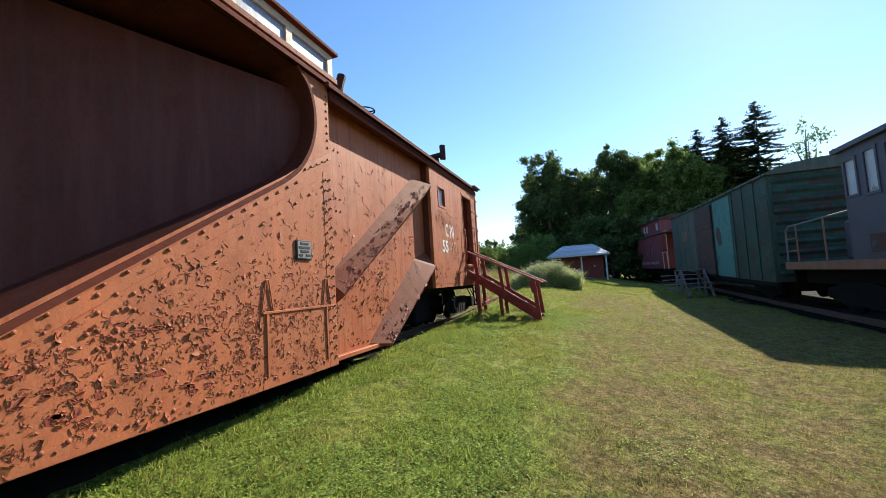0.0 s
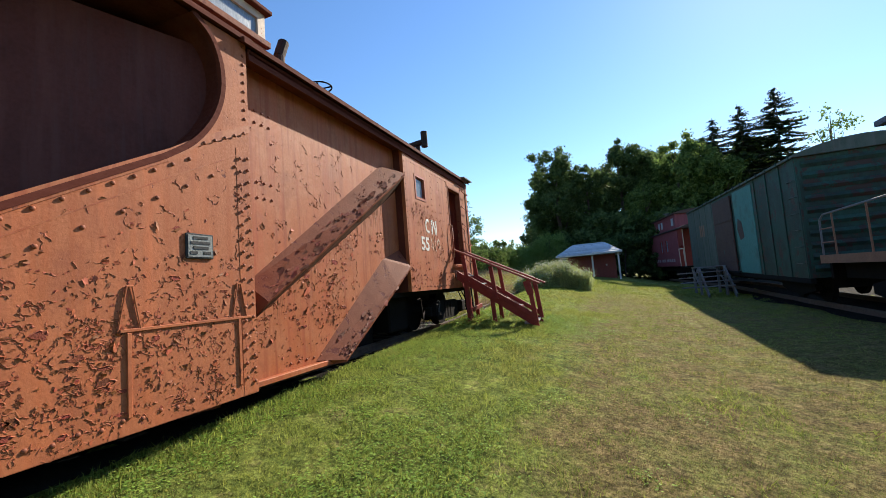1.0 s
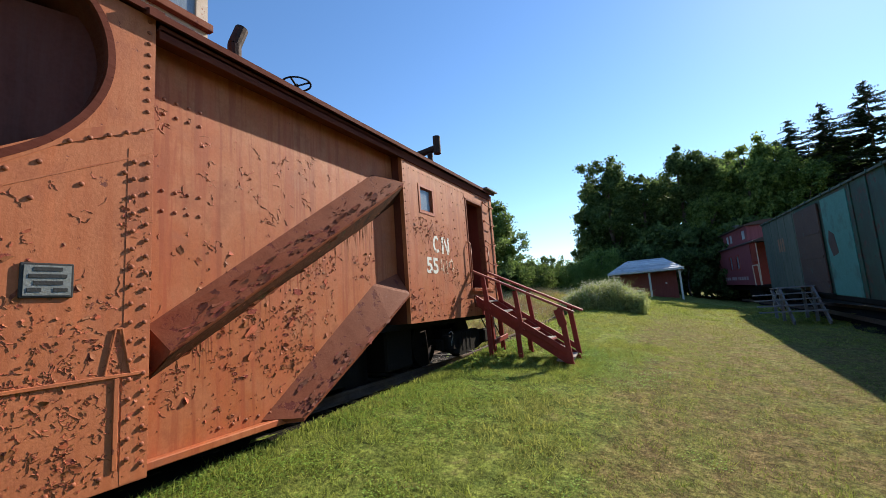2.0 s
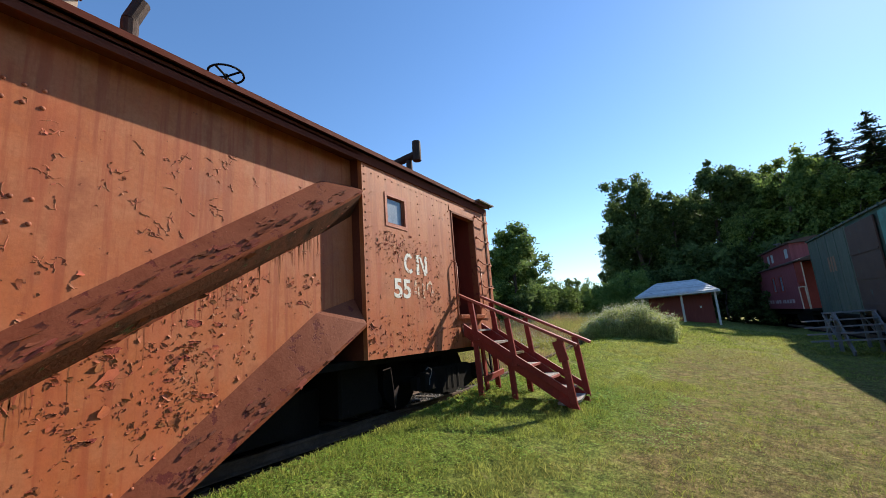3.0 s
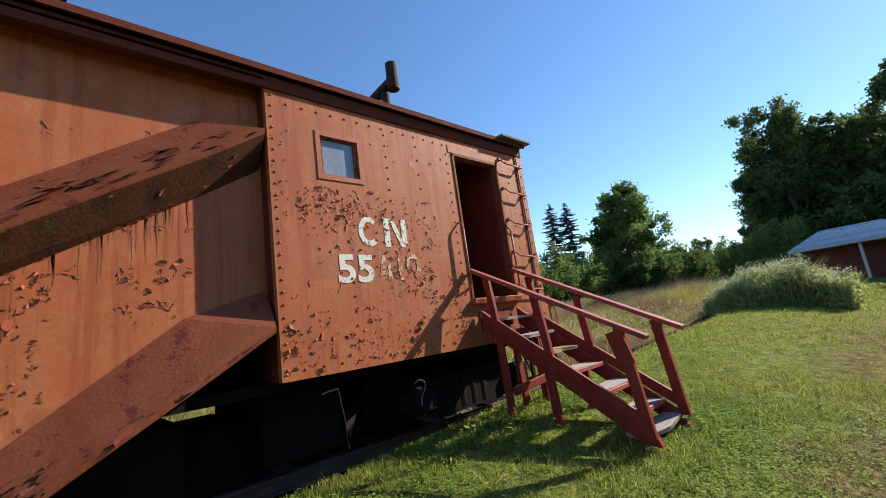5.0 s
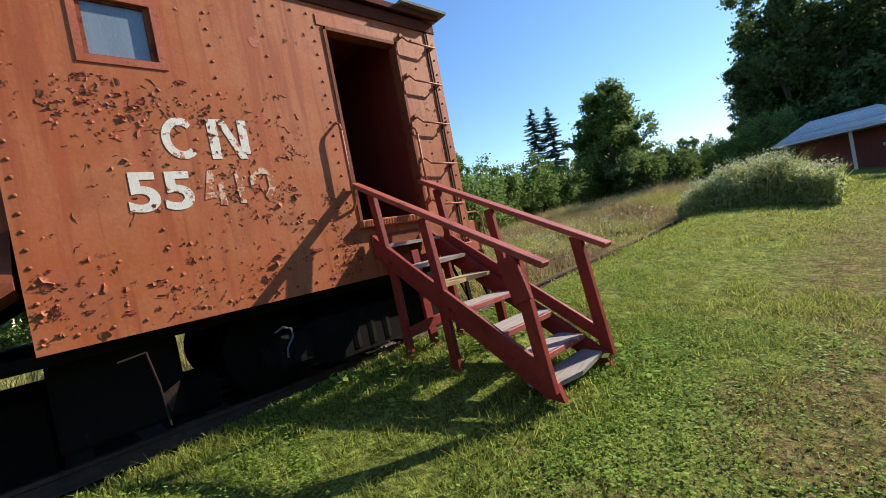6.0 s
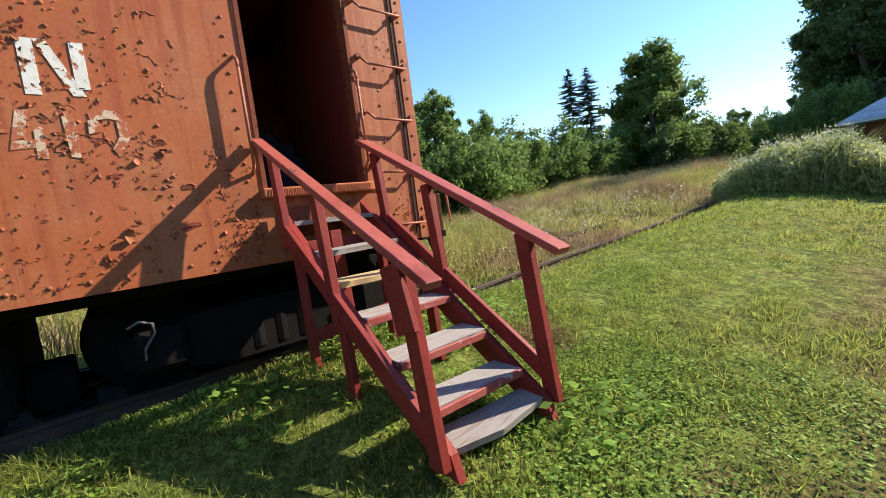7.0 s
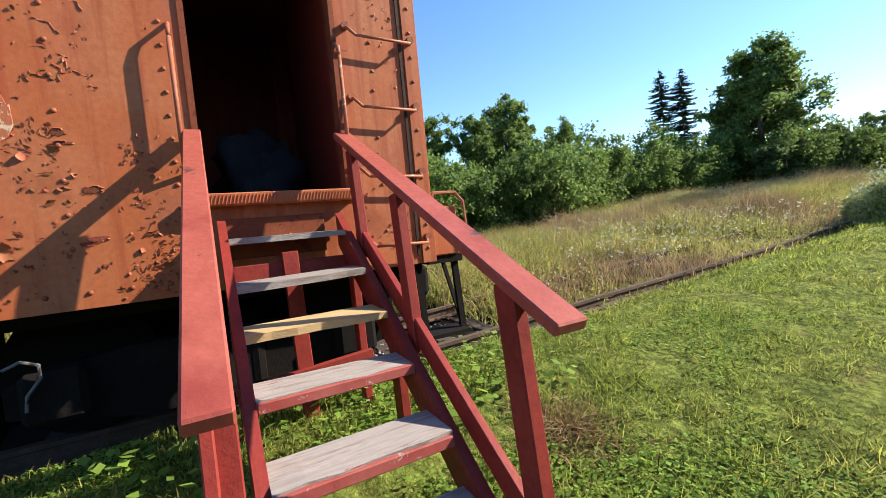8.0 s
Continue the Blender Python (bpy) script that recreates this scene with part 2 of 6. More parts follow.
THATCH = weathered("dry_clippings", [(0.25, 0.175, 0.07), (0.33, 0.24, 0.11)], 2, 0.85, 0.0, fine=8, through_light=0.25, island=0.35)
STALK = weathered("brown_dead_stalk", [(0.32, 0.22, 0.115), (0.45, 0.33, 0.18)], 2, 0.85, 0.0, fine=8, through_light=0.3, island=0.4)
FLOWER = weathered("pale_seed_heads", [(0.44, 0.45, 0.30), (0.60, 0.60, 0.48)], 2, 0.8, 0.0, fine=6, through_light=0.4, island=0.25)
LEAF_DARK = weathered("dark_tree_leaf", [(0.085, 0.135, 0.045), (0.135, 0.195, 0.065)], 0.25, 0.6, 0.0, fine=2, through_light=0.55, island=0.45, spec=0.2)
LEAF = weathered("green_tree_leaf", [(0.135, 0.21, 0.055), (0.195, 0.275, 0.078)], 0.25, 0.55, 0.0, fine=2, through_light=0.55, island=0.45, spec=0.2)
LEAF_LIGHT = weathered("bright_shrub_leaf", [(0.155, 0.245, 0.058), (0.215, 0.31, 0.082)], 0.4, 0.55, 0.0, fine=2, through_light=0.55, island=0.35)
NEEDLE = weathered("spruce_needles", [(0.028, 0.055, 0.024), (0.045, 0.08, 0.032)], 0.4, 0.6, 0.0, fine=3, through_light=0.15, island=0.4)
BARK = weathered("grey_brown_bark", [(0.09, 0.07, 0.055), (0.15, 0.12, 0.1)], 3, 0.9, 0.5, stretch=(4, 4, 0.6))


def lawn_ground(name):
    """Turf: green towards the plough, a dry worn strip along the field, both broken up from metres down to centimetres."""
    m = bpy.data.materials.new(name)
    m.use_nodes = True
    n, l = m.node_tree.nodes, m.node_tree.links
    p = n["Principled BSDF"]
    co = n.new("ShaderNodeTexCoord")

    def cloud(s, detail, rough_):
        k = n.new("ShaderNodeTexNoise")
        k.inputs["Scale"].default_value, k.inputs["Detail"].default_value, k.inputs["Roughness"].default_value = s, detail, rough_
        l.new(co.outputs["Object"], k.inputs["Vector"])
        return k.outputs["Fac"]

    def sums(kind, a, b, c=None):
        k = n.new("ShaderNodeMath")
        k.operation = kind
        for i, v in enumerate((a, b, c)):
            if v is None:
                continue
            if isinstance(v, (int, float)):
                k.inputs[i].default_value = v
            else:
                l.new(v, k.inputs[i])
        return k.outputs[0]

    def ranged(v, a, b, lo, hi):
        k = n.new("ShaderNodeMapRange")
        k.interpolation_type = "SMOOTHSTEP"
        for i, w in enumerate((a, b, lo, hi)):
            k.inputs[i + 1].default_value = w
        l.new(v, k.inputs[0])
        return k.outputs[0]

    def ramped(fac, colours):
        k = n.new("ShaderNodeValToRGB")
        el = k.color_ramp.elements
        while len(el) < len(colours):
            el.new(0.5)
        for i, c in enumerate(colours):
            el[i].position = 0.32 + 0.36 * i / (len(colours) - 1)
            el[i].color = (*c, 1)
        l.new(fac, k.inputs[0])
        return k.outputs[0]

    xyz = n.new("ShaderNodeSeparateXYZ")
    l.new(co.outputs["Object"], xyz.inputs[0])
    wander = cloud(0.7, 5.0, 0.6)
    edge = sums("MULTIPLY_ADD", wander, 2.6, xyz.outputs[0])
    dry_ = sums("MULTIPLY", ranged(edge, 0.75, 1.45, 0.0, 1.0), ranged(xyz.outputs[1], 15.0, 23.0, 1.0, 0.35))
    dry_ = sums("MULTIPLY", dry_, ranged(cloud(1.9, 6.0, 0.7), 0.34, 0.62, 0.35, 1.0))
    green = ramped(cloud(3.2, 8.0, 0.7), [(0.09, 0.12, 0.027), (0.155, 0.195, 0.04), (0.20, 0.23, 0.05), (0.21, 0.185, 0.07)])
    straw = ramped(cloud(4.6, 8.0, 0.72), [(0.095, 0.088, 0.026), (0.175, 0.13, 0.05), (0.225, 0.165, 0.072), (0.12, 0.115, 0.032)])
    both = n.new("ShaderNodeMix")
    both.data_type = "RGBA"
    l.new(dry_, both.inputs[0])
    l.new(green, both.inputs[6])
    l.new(straw, both.inputs[7])
    fine = cloud(26.0, 8.0, 0.75)
    tone = n.new("ShaderNodeHueSaturation")
    l.new(ranged(fine, 0.34, 0.66, 0.45, 1.45), tone.inputs["Value"])
    l.new(both.outputs[2], tone.inputs["Color"])
    tufts = n.new("ShaderNodeHueSaturation")
    l.new(ranged(cloud(7.0, 7.0, 0.75), 0.36, 0.64, 0.6, 1.4), tufts.inputs["Value"])
    l.new(tone.outputs[0], tufts.inputs["Color"])
    l.new(tufts.outputs[0], p.inputs["Base Color"])
    p.inputs["Roughness"].default_value = 0.95
    p.inputs["Specular IOR Level"].default_value = 0.08
    b = n.new("ShaderNodeBump")
    b.inputs["Strength"].default_value, b.inputs["Distance"].default_value = 0.9, 0.05
    l.new(fine, b.inputs["Height"])
    l.new(b.outputs[0], p.inputs["Normal"])
    return m


SOIL = lawn_ground("lawn_ground")


FROST = weathered("hazy_plastic_sheet", [(0.16, 0.20, 0.25), (0.22, 0.27, 0.33)], 3, 0.25, 0.1, stretch=(1, 4, 0.4), spec=0.7)
PALE_GLASS = weathered("dirty_pale_cab_glass", [(0.42, 0.47, 0.5), (0.55, 0.6, 0.62)], 3, 0.3, 0.1, spots=(0.25, 0.25, 0.24), spot_scale=3)


# ---- building helpers ----
ORG = {}


def thing(name, at, label, category, group="", kind="", local=False, turn=(0, 0, 0)):
    """An Empty at the base of a thing; its parts are built in the world's coordinates, or in its own if local."""
    e = new(name)
    e.empty_display_size = 0.3
    e.matrix_basis = pose(*at, *turn)
    ORG[e] = Vector((0, 0, 0)) if local else Vector(at)
    return tagged(e, label, category, group, kind)


def settle(ob, parent):
    me = ob.data
    co = np.empty(len(me.vertices) * 3)
    me.vertices.foreach_get("co", co)
    co = co.reshape(-1, 3)
    c = (co.min(axis=0) + co.max(axis=0)) / 2
    me.vertices.foreach_set("co", (co - c).ravel())
    c = Vector(c)
    ORG[ob] = c
    if parent:
        ob.parent = parent
        ob.location = c - ORG[parent]
    else:
        ob.location = c
    me.update()
    return ob


def part(name, bm, material, parent, label="", smooth=False, kind=""):
    """Links a bmesh as one mesh object under a thing or a part."""
    me = bpy.data.meshes.new(name)
    bmesh.ops.recalc_face_normals(bm, faces=bm.faces)
    bm.to_mesh(me)
    bm.free()
    me.materials.append(material)
    if smooth:
        for f in me.polygons:
            f.use_smooth = True
    ob = settle(new(name, me), parent)
    return tagged(ob, label=label, kind=kind)


def array_mesh(name, verts, faces, material, parent=None, label="", category="", kind="stuff", centre=True):
    """A mesh from arrays: verts (n, 3), faces (m, 3 or 4)."""
    me = bpy.data.meshes.new(name)
    k = faces.shape[1]
    me.vertices.add(len(verts))
    me.vertices.foreach_set("co", np.ascontiguousarray(verts, dtype=np.float32).ravel())
    me.loops.add(faces.size)
    me.loops.foreach_set("vertex_index", np.ascontiguousarray(faces, dtype=np.int32).ravel())
    me.polygons.add(len(faces))
    me.polygons.foreach_set("loop_start", np.arange(0, faces.size, k, dtype=np.int32))
    me.update(calc_edges=True)
    me.materials.append(material)
    ob = new(name, me)
    if centre:
        settle(ob, parent)
    return tagged(ob, label, category, "", kind)


def pieces(name, mesh, places, parent, turn=(0, 0, 0), sizes=None):
    """Pieces of their own that share one mesh."""
    for i, c in enumerate(places):
        ob = new(name, mesh)
        ob.parent = parent
        ob.matrix_basis = pose(*(Vector(c) - ORG[parent]), *turn)
        if sizes:
            ob.scale = (sizes[i],) * 3


def B():
    return bmesh.new()


def box(bm, x0, x1, y0, y1, z0, z1, bevel=0.0):
    m = Matrix.Translation(((x0 + x1) / 2, (y0 + y1) / 2, (z0 + z1) / 2)) @ Matrix.Diagonal((x1 - x0, y1 - y0, z1 - z0, 1))
    made = bmesh.ops.create_cube(bm, size=1.0, matrix=m)["verts"]
    if bevel:
        edges = {e for v in made for e in v.link_edges}
        bmesh.ops.bevel(bm, geom=list(edges), offset=bevel, segments=1, affect="EDGES")
    return bm


def bar(bm, p, q, w, h, up=(0, 0, 1), bevel=0.0, taper=1.0):
    """A board from p to q: w across, h along up."""
    p, q = Vector(p), Vector(q)
    d = q - p
    a = d.normalized()
    side = a.cross(Vector(up)).normalized()
    top = side.cross(a)
    m = Matrix((side, a, top)).transposed().to_4x4()
    m.translation = (p + q) / 2
    made = bmesh.ops.create_cube(bm, size=1.0, matrix=m @ Matrix.Diagonal((w, d.length, h, 1)))["verts"]
    if bevel:
        edges = {e for v in made for e in v.link_edges}
        bmesh.ops.bevel(bm, geom=list(edges), offset=bevel, segments=1, affect="EDGES")
    return bm


def rod(bm, p, q, r, seg=8, r2=None):
    p, q = Vector(p), Vector(q)
    d = q - p
    m = d.to_track_quat("Z", "Y").to_matrix().to_4x4()
    m.translation = (p + q) / 2
    bmesh.ops.create_cone(bm, cap_ends=True, segments=seg, radius1=r, radius2=r if r2 is None else r2, depth=d.length, matrix=m)
    return bm


def tube(bm, points, r, seg=6):
    for a, b in zip(points, points[1:]):
        rod(bm, a, b, r, seg)
    for c in points[1:-1]:
        bmesh.ops.create_icosphere(bm, subdivisions=1, radius=r * 1.02, matrix=Matrix.Translation(c))
    return bm


def plate(bm, outline, x0, x1):
    """A plate between x0 and x1 with an outline in (y, z)."""
    a = [bm.verts.new((x0, y, z)) for y, z in outline]
    b = [bm.verts.new((x1, y, z)) for y, z in outline]
    for i, j, k in tessellate_polygon([[Vector((y, z, 0)) for y, z in outline]]):
        bm.faces.new((a[i], a[j], a[k]))
        bm.faces.new((b[k], b[j], b[i]))
    for i in range(len(a)):
        j = (i + 1) % len(a)
        bm.faces.new((a[j], a[i], b[i], b[j]))
    return bm


def loft(bm, rings, closed=True, caps=True):
    """Skin between rings of equal length."""
    vs = [[bm.verts.new(p) for p in r] for r in rings]
    n = len(vs[0])
    for a, b in zip(vs, vs[1:]):
        for i in range(n if closed else n - 1):
            j = (i + 1) % n
            bm.faces.new((a[i], a[j], b[j], b[i]))
    if caps and closed:
        bm.faces.new(list(reversed(vs[0])))
        bm.faces.new(vs[-1])
    return bm


def pierced(bm, x0, x1, y0, y1, z0, z1, holes):
    """A wall between x0 and x1 with openings (y0, y1, z0, z1) that go through it."""
    ys = sorted({y0, y1, *(v for h in holes for v in h[:2])})
    zs = sorted({z0, z1, *(v for h in holes for v in h[2:])})

    def solid(i, j):
        if not (0 <= i < len(ys) - 1 and 0 <= j < len(zs) - 1):
            return False
        y, z = (ys[i] + ys[i + 1]) / 2, (zs[j] + zs[j + 1]) / 2
        return not any(h[0] < y < h[1] and h[2] < z < h[3] for h in holes)

    def quad(*c):
        bm.faces.new([bm.verts.new(v) for v in c])

    for i in range(len(ys) - 1):
        for j in range(len(zs) - 1):
            if not solid(i, j):
                continue
            a, b, c, d = ys[i], ys[i + 1], zs[j], zs[j + 1]
            for x in (x0, x1):
                quad((x, a, c), (x, b, c), (x, b, d), (x, a, d))
            for k, y in ((-1, a), (1, b)):
                if not solid(i + k, j):
                    quad((x0, y, c), (x1, y, c), (x1, y, d), (x0, y, d))
            for k, z in ((-1, c), (1, d)):
                if not solid(i, j + k):
                    quad((x0, a, z), (x1, a, z), (x1, b, z), (x0, b, z))
    bmesh.ops.remove_doubles(bm, verts=bm.verts, dist=0.0005)
    return bm


def dome_mesh(name, r, h, material):
    """A rivet head that stands out along +x."""
    bm = B()
    rings = []
    for k in range(3):
        a = k / 3 * math.pi / 2
        rings.append([(h * math.sin(a), r * math.cos(a) * math.cos(i * math.pi / 3.5), r * math.cos(a) * math.sin(i * math.pi / 3.5)) for i in range(7)])
    loft(bm, rings, caps=False)
    top = bm.verts.new((h, 0, 0))
    bm.verts.ensure_lookup_table()
    for i in range(7):
        bm.faces.new((bm.verts[14 + i], bm.verts[14 + (i + 1) % 7], top))
    bmesh.ops.recalc_face_normals(bm, faces=bm.faces)
    me = bpy.data.meshes.new(name)
    bm.to_mesh(me)
    bm.free()
    for f in me.polygons:
        f.use_smooth = True
    me.materials.append(material)
    return me


def spread(p, q, n, x):
    return [(x, p[0] + (q[0] - p[0]) * i / (n - 1), p[1] + (q[1] - p[1]) * i / (n - 1)) for i in range(n)]


def smooth_step(a, b, v):
    t = np.clip((np.asarray(v, float) - a) / (b - a), 0, 1)
    return t * t * (3 - 2 * t)


def ground_z(x, y):
    """Height of the lawn: it falls away from the plough's track and rises gently up the field."""
    x, y = np.asarray(x, float), np.asarray(y, float)
    across = -0.145 * (np.clip(x, -2.3, 2.4) + 0.76)
    along = 0.045 * (np.clip(y, 2.0, 34.0) - 7.2) + 0.02 * (np.clip(y, -20, 2.0) - 2.0) + 0.012 * (np.clip(y, 34, 90) - 34)
    along = along * (1 - 0.45 * smooth_step(1.5, 5.0, x) * smooth_step(8.0, 14.0, y) * smooth_step(60.0, 36.0, y))
    bumps = 0.015 * np.sin(1.7 * x + 0.6 * np.sin(1.1 * y)) * np.sin(1.3 * y + 0.8 * np.sin(0.9 * x))
    lawn_z = across + along + 0.008 + bumps
    bed = smooth_step(0.0, 0.65, -2.95 + 0.1 * smooth_step(11.4, 12.2, y) - x) * smooth_step(32.0, 22.0, y)
    return lawn_z * (1 - bed) + (0.10 + 0.055 * np.clip(y - 12, 0, 20) + 0.3 * bumps) * bed


def gz(x, y):
    return float(ground_z(x, y))


RAIL_X = -3.68  # the straight rail next to the lawn


# ---- ground ----
def spaced(lo, fine_lo, fine_hi, hi, step, n):
    left = fine_lo - np.geomspace(step, fine_lo - lo, n)
    right = fine_hi + np.geomspace(step, hi - fine_hi, n)
    return np.concatenate((left[::-1], np.arange(fine_lo, fine_hi + 0.001, step), right))


gx, gy = spaced(-900, -12, 10, 900, 0.25, 26), spaced(-900, -4, 40, 900, 0.25, 26)
GX, GY = np.meshgrid(gx, gy)
gi = np.arange(GX.size).reshape(GX.shape)
gf = np.stack((gi[:-1, :-1], gi[:-1, 1:], gi[1:, 1:], gi[1:, :-1]), -1).reshape(-1, 4)
array_mesh("ground", np.stack((GX, GY, ground_z(GX, GY)), -1).reshape(-1, 3), gf, SOIL, None, "mown green lawn with dry worn patches, rising to a meadow", "grass", "structure", centre=False)

# ---- snow plough car ----
XS, XW, XC, XM = -2.85, -3.05, -2.845, -4.40  # side plate, recessed wall, cabin wall, middle of the car
plow = thing("snow_plow_car", (XM, 6.0, 0.3), "rust-red riveted railway snow plough with peeling paint on a track", "railway car")


def far_side(x):
    return 2 * XM - x


def rounded(points, n):
    """A smooth line through the points, n steps between each two."""
    q = [points[0], *points, points[-1]]
    out = []
    for a, b, c, d in zip(q, q[1:], q[2:], q[3:]):
        for i in range(n):
            t = i / n
            out.append(tuple(0.5 * (2 * b[k] + (c[k] - a[k]) * t + (2 * a[k] - 5 * b[k] + 4 * c[k] - d[k]) * t * t + (3 * b[k] - a[k] - 3 * c[k] + d[k]) * t ** 3) for k in (0, 1)))
    return out + [points[-1]]


curl = rounded([(3.36, 2.51), (3.64, 2.72), (3.86, 3.01), (3.97, 3.32), (3.965, 3.62), (3.86, 3.86), (3.66, 4.0)], 4)
outline = [(-0.47, 0.33), (4.30, 0.33), (4.30, 4.0)] + curl[::-1]
side_plate = part("side_plate", plate(B(), outline, XS - 0.04, XS), PAINT_RUST, plow, "orange-red blistered side plate with big rivets")
far_plate = part("side_plate", plate(B(), outline, far_side(XS), far_side(XS) + 0.04), PAINT_RUST, plow)
# the hollow moldboard between the side plates, and the prow in its middle; both coloured darker for shade
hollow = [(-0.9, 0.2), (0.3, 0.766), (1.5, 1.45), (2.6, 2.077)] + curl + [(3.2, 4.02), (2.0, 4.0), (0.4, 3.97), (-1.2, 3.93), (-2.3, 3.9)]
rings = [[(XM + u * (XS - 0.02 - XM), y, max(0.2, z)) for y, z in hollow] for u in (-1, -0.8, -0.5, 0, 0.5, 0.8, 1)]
part("moldboard", loft(B(), rings, closed=False), MOULD, plow, "concave dark red plough blade, shade put into its colour")
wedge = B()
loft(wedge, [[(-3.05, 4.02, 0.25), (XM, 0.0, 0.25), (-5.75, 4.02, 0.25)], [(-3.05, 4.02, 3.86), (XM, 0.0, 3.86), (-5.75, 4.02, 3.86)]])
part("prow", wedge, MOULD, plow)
# rim along the cut of the side plate; the dark red stands for its shade
rim = B()
for a, b in zip([(-0.44, 0.345), (1.5, 1.45), (2.6, 2.077)] + curl[:-1], [(1.5, 1.45), (2.6, 2.077)] + curl):
    bar(rim, (XS - 0.0, *a), (XS - 0.0, *b), 0.05, 0.05, up=(1, 0, 0))
part("edge_rim", rim, EAVE_AND_SHADE, plow)
band = B()
plate(band, [(-0.35, 0.36), (3.42, 2.49), (3.70, 2.70), (4.30, 3.02), (4.30, 3.10), (3.72, 2.80), (3.42, 2.60), (-0.5, 0.38)], XS, XS + 0.014)
plate(band, [(-0.1, 0.36), (3.46, 2.36), (4.28, 2.80), (4.28, 2.812), (3.46, 2.372), (-0.12, 0.36)], XS, XS + 0.006)
part("rivet_band", band, PAINT, plow)
part("seam_strip", box(B(), XS, XS + 0.004, 4.12, 4.30, 0.34, 2.80, 0.001), PAINT_RUST, plow)
part("corner_post", box(B(), XW - 0.02, XS - 0.002, 4.245, 4.302, 0.33, 3.90), PAINT_BROWN, plow)
strap = box(B(), XS, XS + 0.015, 3.00, 4.27, 1.075, 1.10, 0.003)
part("strap", strap, PAINT_RUST, plow)
for y in (3.06, 4.08):
    hook = B()
    tube(hook, [(XS + 0.01, y - 0.07, 1.10), (XS + 0.012, y - 0.01, 1.42), (XS + 0.012, y + 0.03, 1.42), (XS + 0.01, y + 0.09, 1.10)], 0.008)
    part("hook_rod", hook, PAINT_RUST, plow)
    part("batten", box(B(), XS, XS + 0.016, y - 0.012, y + 0.02, 0.45, 1.07, 0.003), PAINT_RUST, plow)
part("bottom_edge", box(B(), XS, XS + 0.002, -0.4, 4.29, 0.335, 0.43), PAINT_RUST, plow)

# the plaque, its writing too small to read
plaque = part("plaque", box(B(), XS, XS + 0.02, 3.535, 3.81, 1.648, 1.875, 0.006), PLAQUE_DARK, plow, "small dark metal plaque with raised lettering")
part("plaque_face", box(B(), XS + 0.02, XS + 0.024, 3.552, 3.793, 1.664, 1.859), PLAQUE, plaque)
for i, (a, b) in enumerate(((3.60, 3.745), (3.575, 3.77), (3.60, 3.75), (3.57, 3.64), (3.70, 3.775))):
    z = (1.835, 1.79, 1.745, 1.70, 1.70)[i]
    part("line_of_writing", box(B(), XS + 0.024, XS + 0.028, a, b, z - 0.012, z + 0.012), PLAQUE_DARK, plaque)

# recessed wing wall with its diagonal beams
wall_outline = [(4.30, 0.35), (5.74, 0.35), (8.0, 1.60), (8.0, 3.95), (4.30, 3.95)]
wing = part("wing_plate", plate(B(), wall_outline, XW - 0.05, XW), PAINT, plow, "flat orange-brown steel side with cracked paint and rust streaks")
part("wing_plate", plate(B(), wall_outline, far_side(XW), far_side(XW) + 0.05), PAINT, plow)
part("bottom_lip", box(B(), XW, XW + 0.09, 4.32, 5.82, 0.335, 0.40, 0.008), PAINT, plow)
beam = B()
loft(beam, [[(XW, 4.38, 1.43), (-2.80, 4.43, 1.22), (-2.82, 4.43, 1.19), (XW, 4.38, 1.00)],
            [(XW, 7.46, 3.46), (-2.80, 7.50, 3.09), (-2.82, 7.50, 3.05), (XW, 7.50, 2.80)],
            [(XW, 7.98, 3.53), (-2.80, 7.97, 3.40), (-2.82, 7.97, 3.36), (XW, 7.98, 3.10)]])
part("diagonal_beam", beam, PAINT_BROWN, plow, "brown folded steel brace with heavily peeling paint")
# Thin sheet over the brace's lower face: rust plus painted shade.
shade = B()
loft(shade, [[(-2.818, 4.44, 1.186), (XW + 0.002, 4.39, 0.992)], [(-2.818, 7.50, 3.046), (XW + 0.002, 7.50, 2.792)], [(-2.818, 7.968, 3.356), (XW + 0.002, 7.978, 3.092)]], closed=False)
part("beam_underside", shade, UNDERSIDE, plow, "rusted underside of the brace, darkened as shade")
strut = B()
loft(strut, [[(XW, 5.46, 0.42), (-2.82, 5.80, 0.37), (-2.83, 5.80, 0.335), (XW, 5.60, 0.335)],
             [(XW, 7.36, 1.79), (-2.82, 7.40, 1.31), (-2.83, 7.42, 1.27), (XW, 7.44, 1.24)],
             [(XW, 7.99, 1.98), (-2.82, 7.97, 1.64), (-2.83, 7.97, 1.60), (XW, 7.99, 1.56)]])
part("lower_brace", strut, PAINT_BROWN, plow, "brown folded brace along the lower edge")

# cabin
WIN, DOOR = (8.50, 8.945, 3.055, 3.485), (10.34, 11.22, 1.72, 3.63)
CAB0, CAB1 = 8.0, 11.80
cabin = part("cabin_wall", pierced(B(), XC - 0.07, XC, CAB0, CAB1, 1.19, 3.95, [WIN, DOOR]), PAINT, plow, "rust-red riveted cabin side with scabbed patches")
part("cabin_wall", pierced(B(), far_side(XC), far_side(XC) + 0.07, CAB0, CAB1, 1.19, 3.95, []), PAINT, plow)
part("end_wall", box(B(), far_side(XC) + 0.07, XC - 0.07, CAB1 - 0.06, CAB1, 1.19, 3.95), PAINT, plow)
# Painted like the cabin; this darker red supplies the recess's shade.
part("front_wall", box(B(), far_side(XC) + 0.07, XC - 0.07, CAB0 + 0.002, CAB0 + 0.06, 1.19, 3.95), EAVE_AND_SHADE, plow)
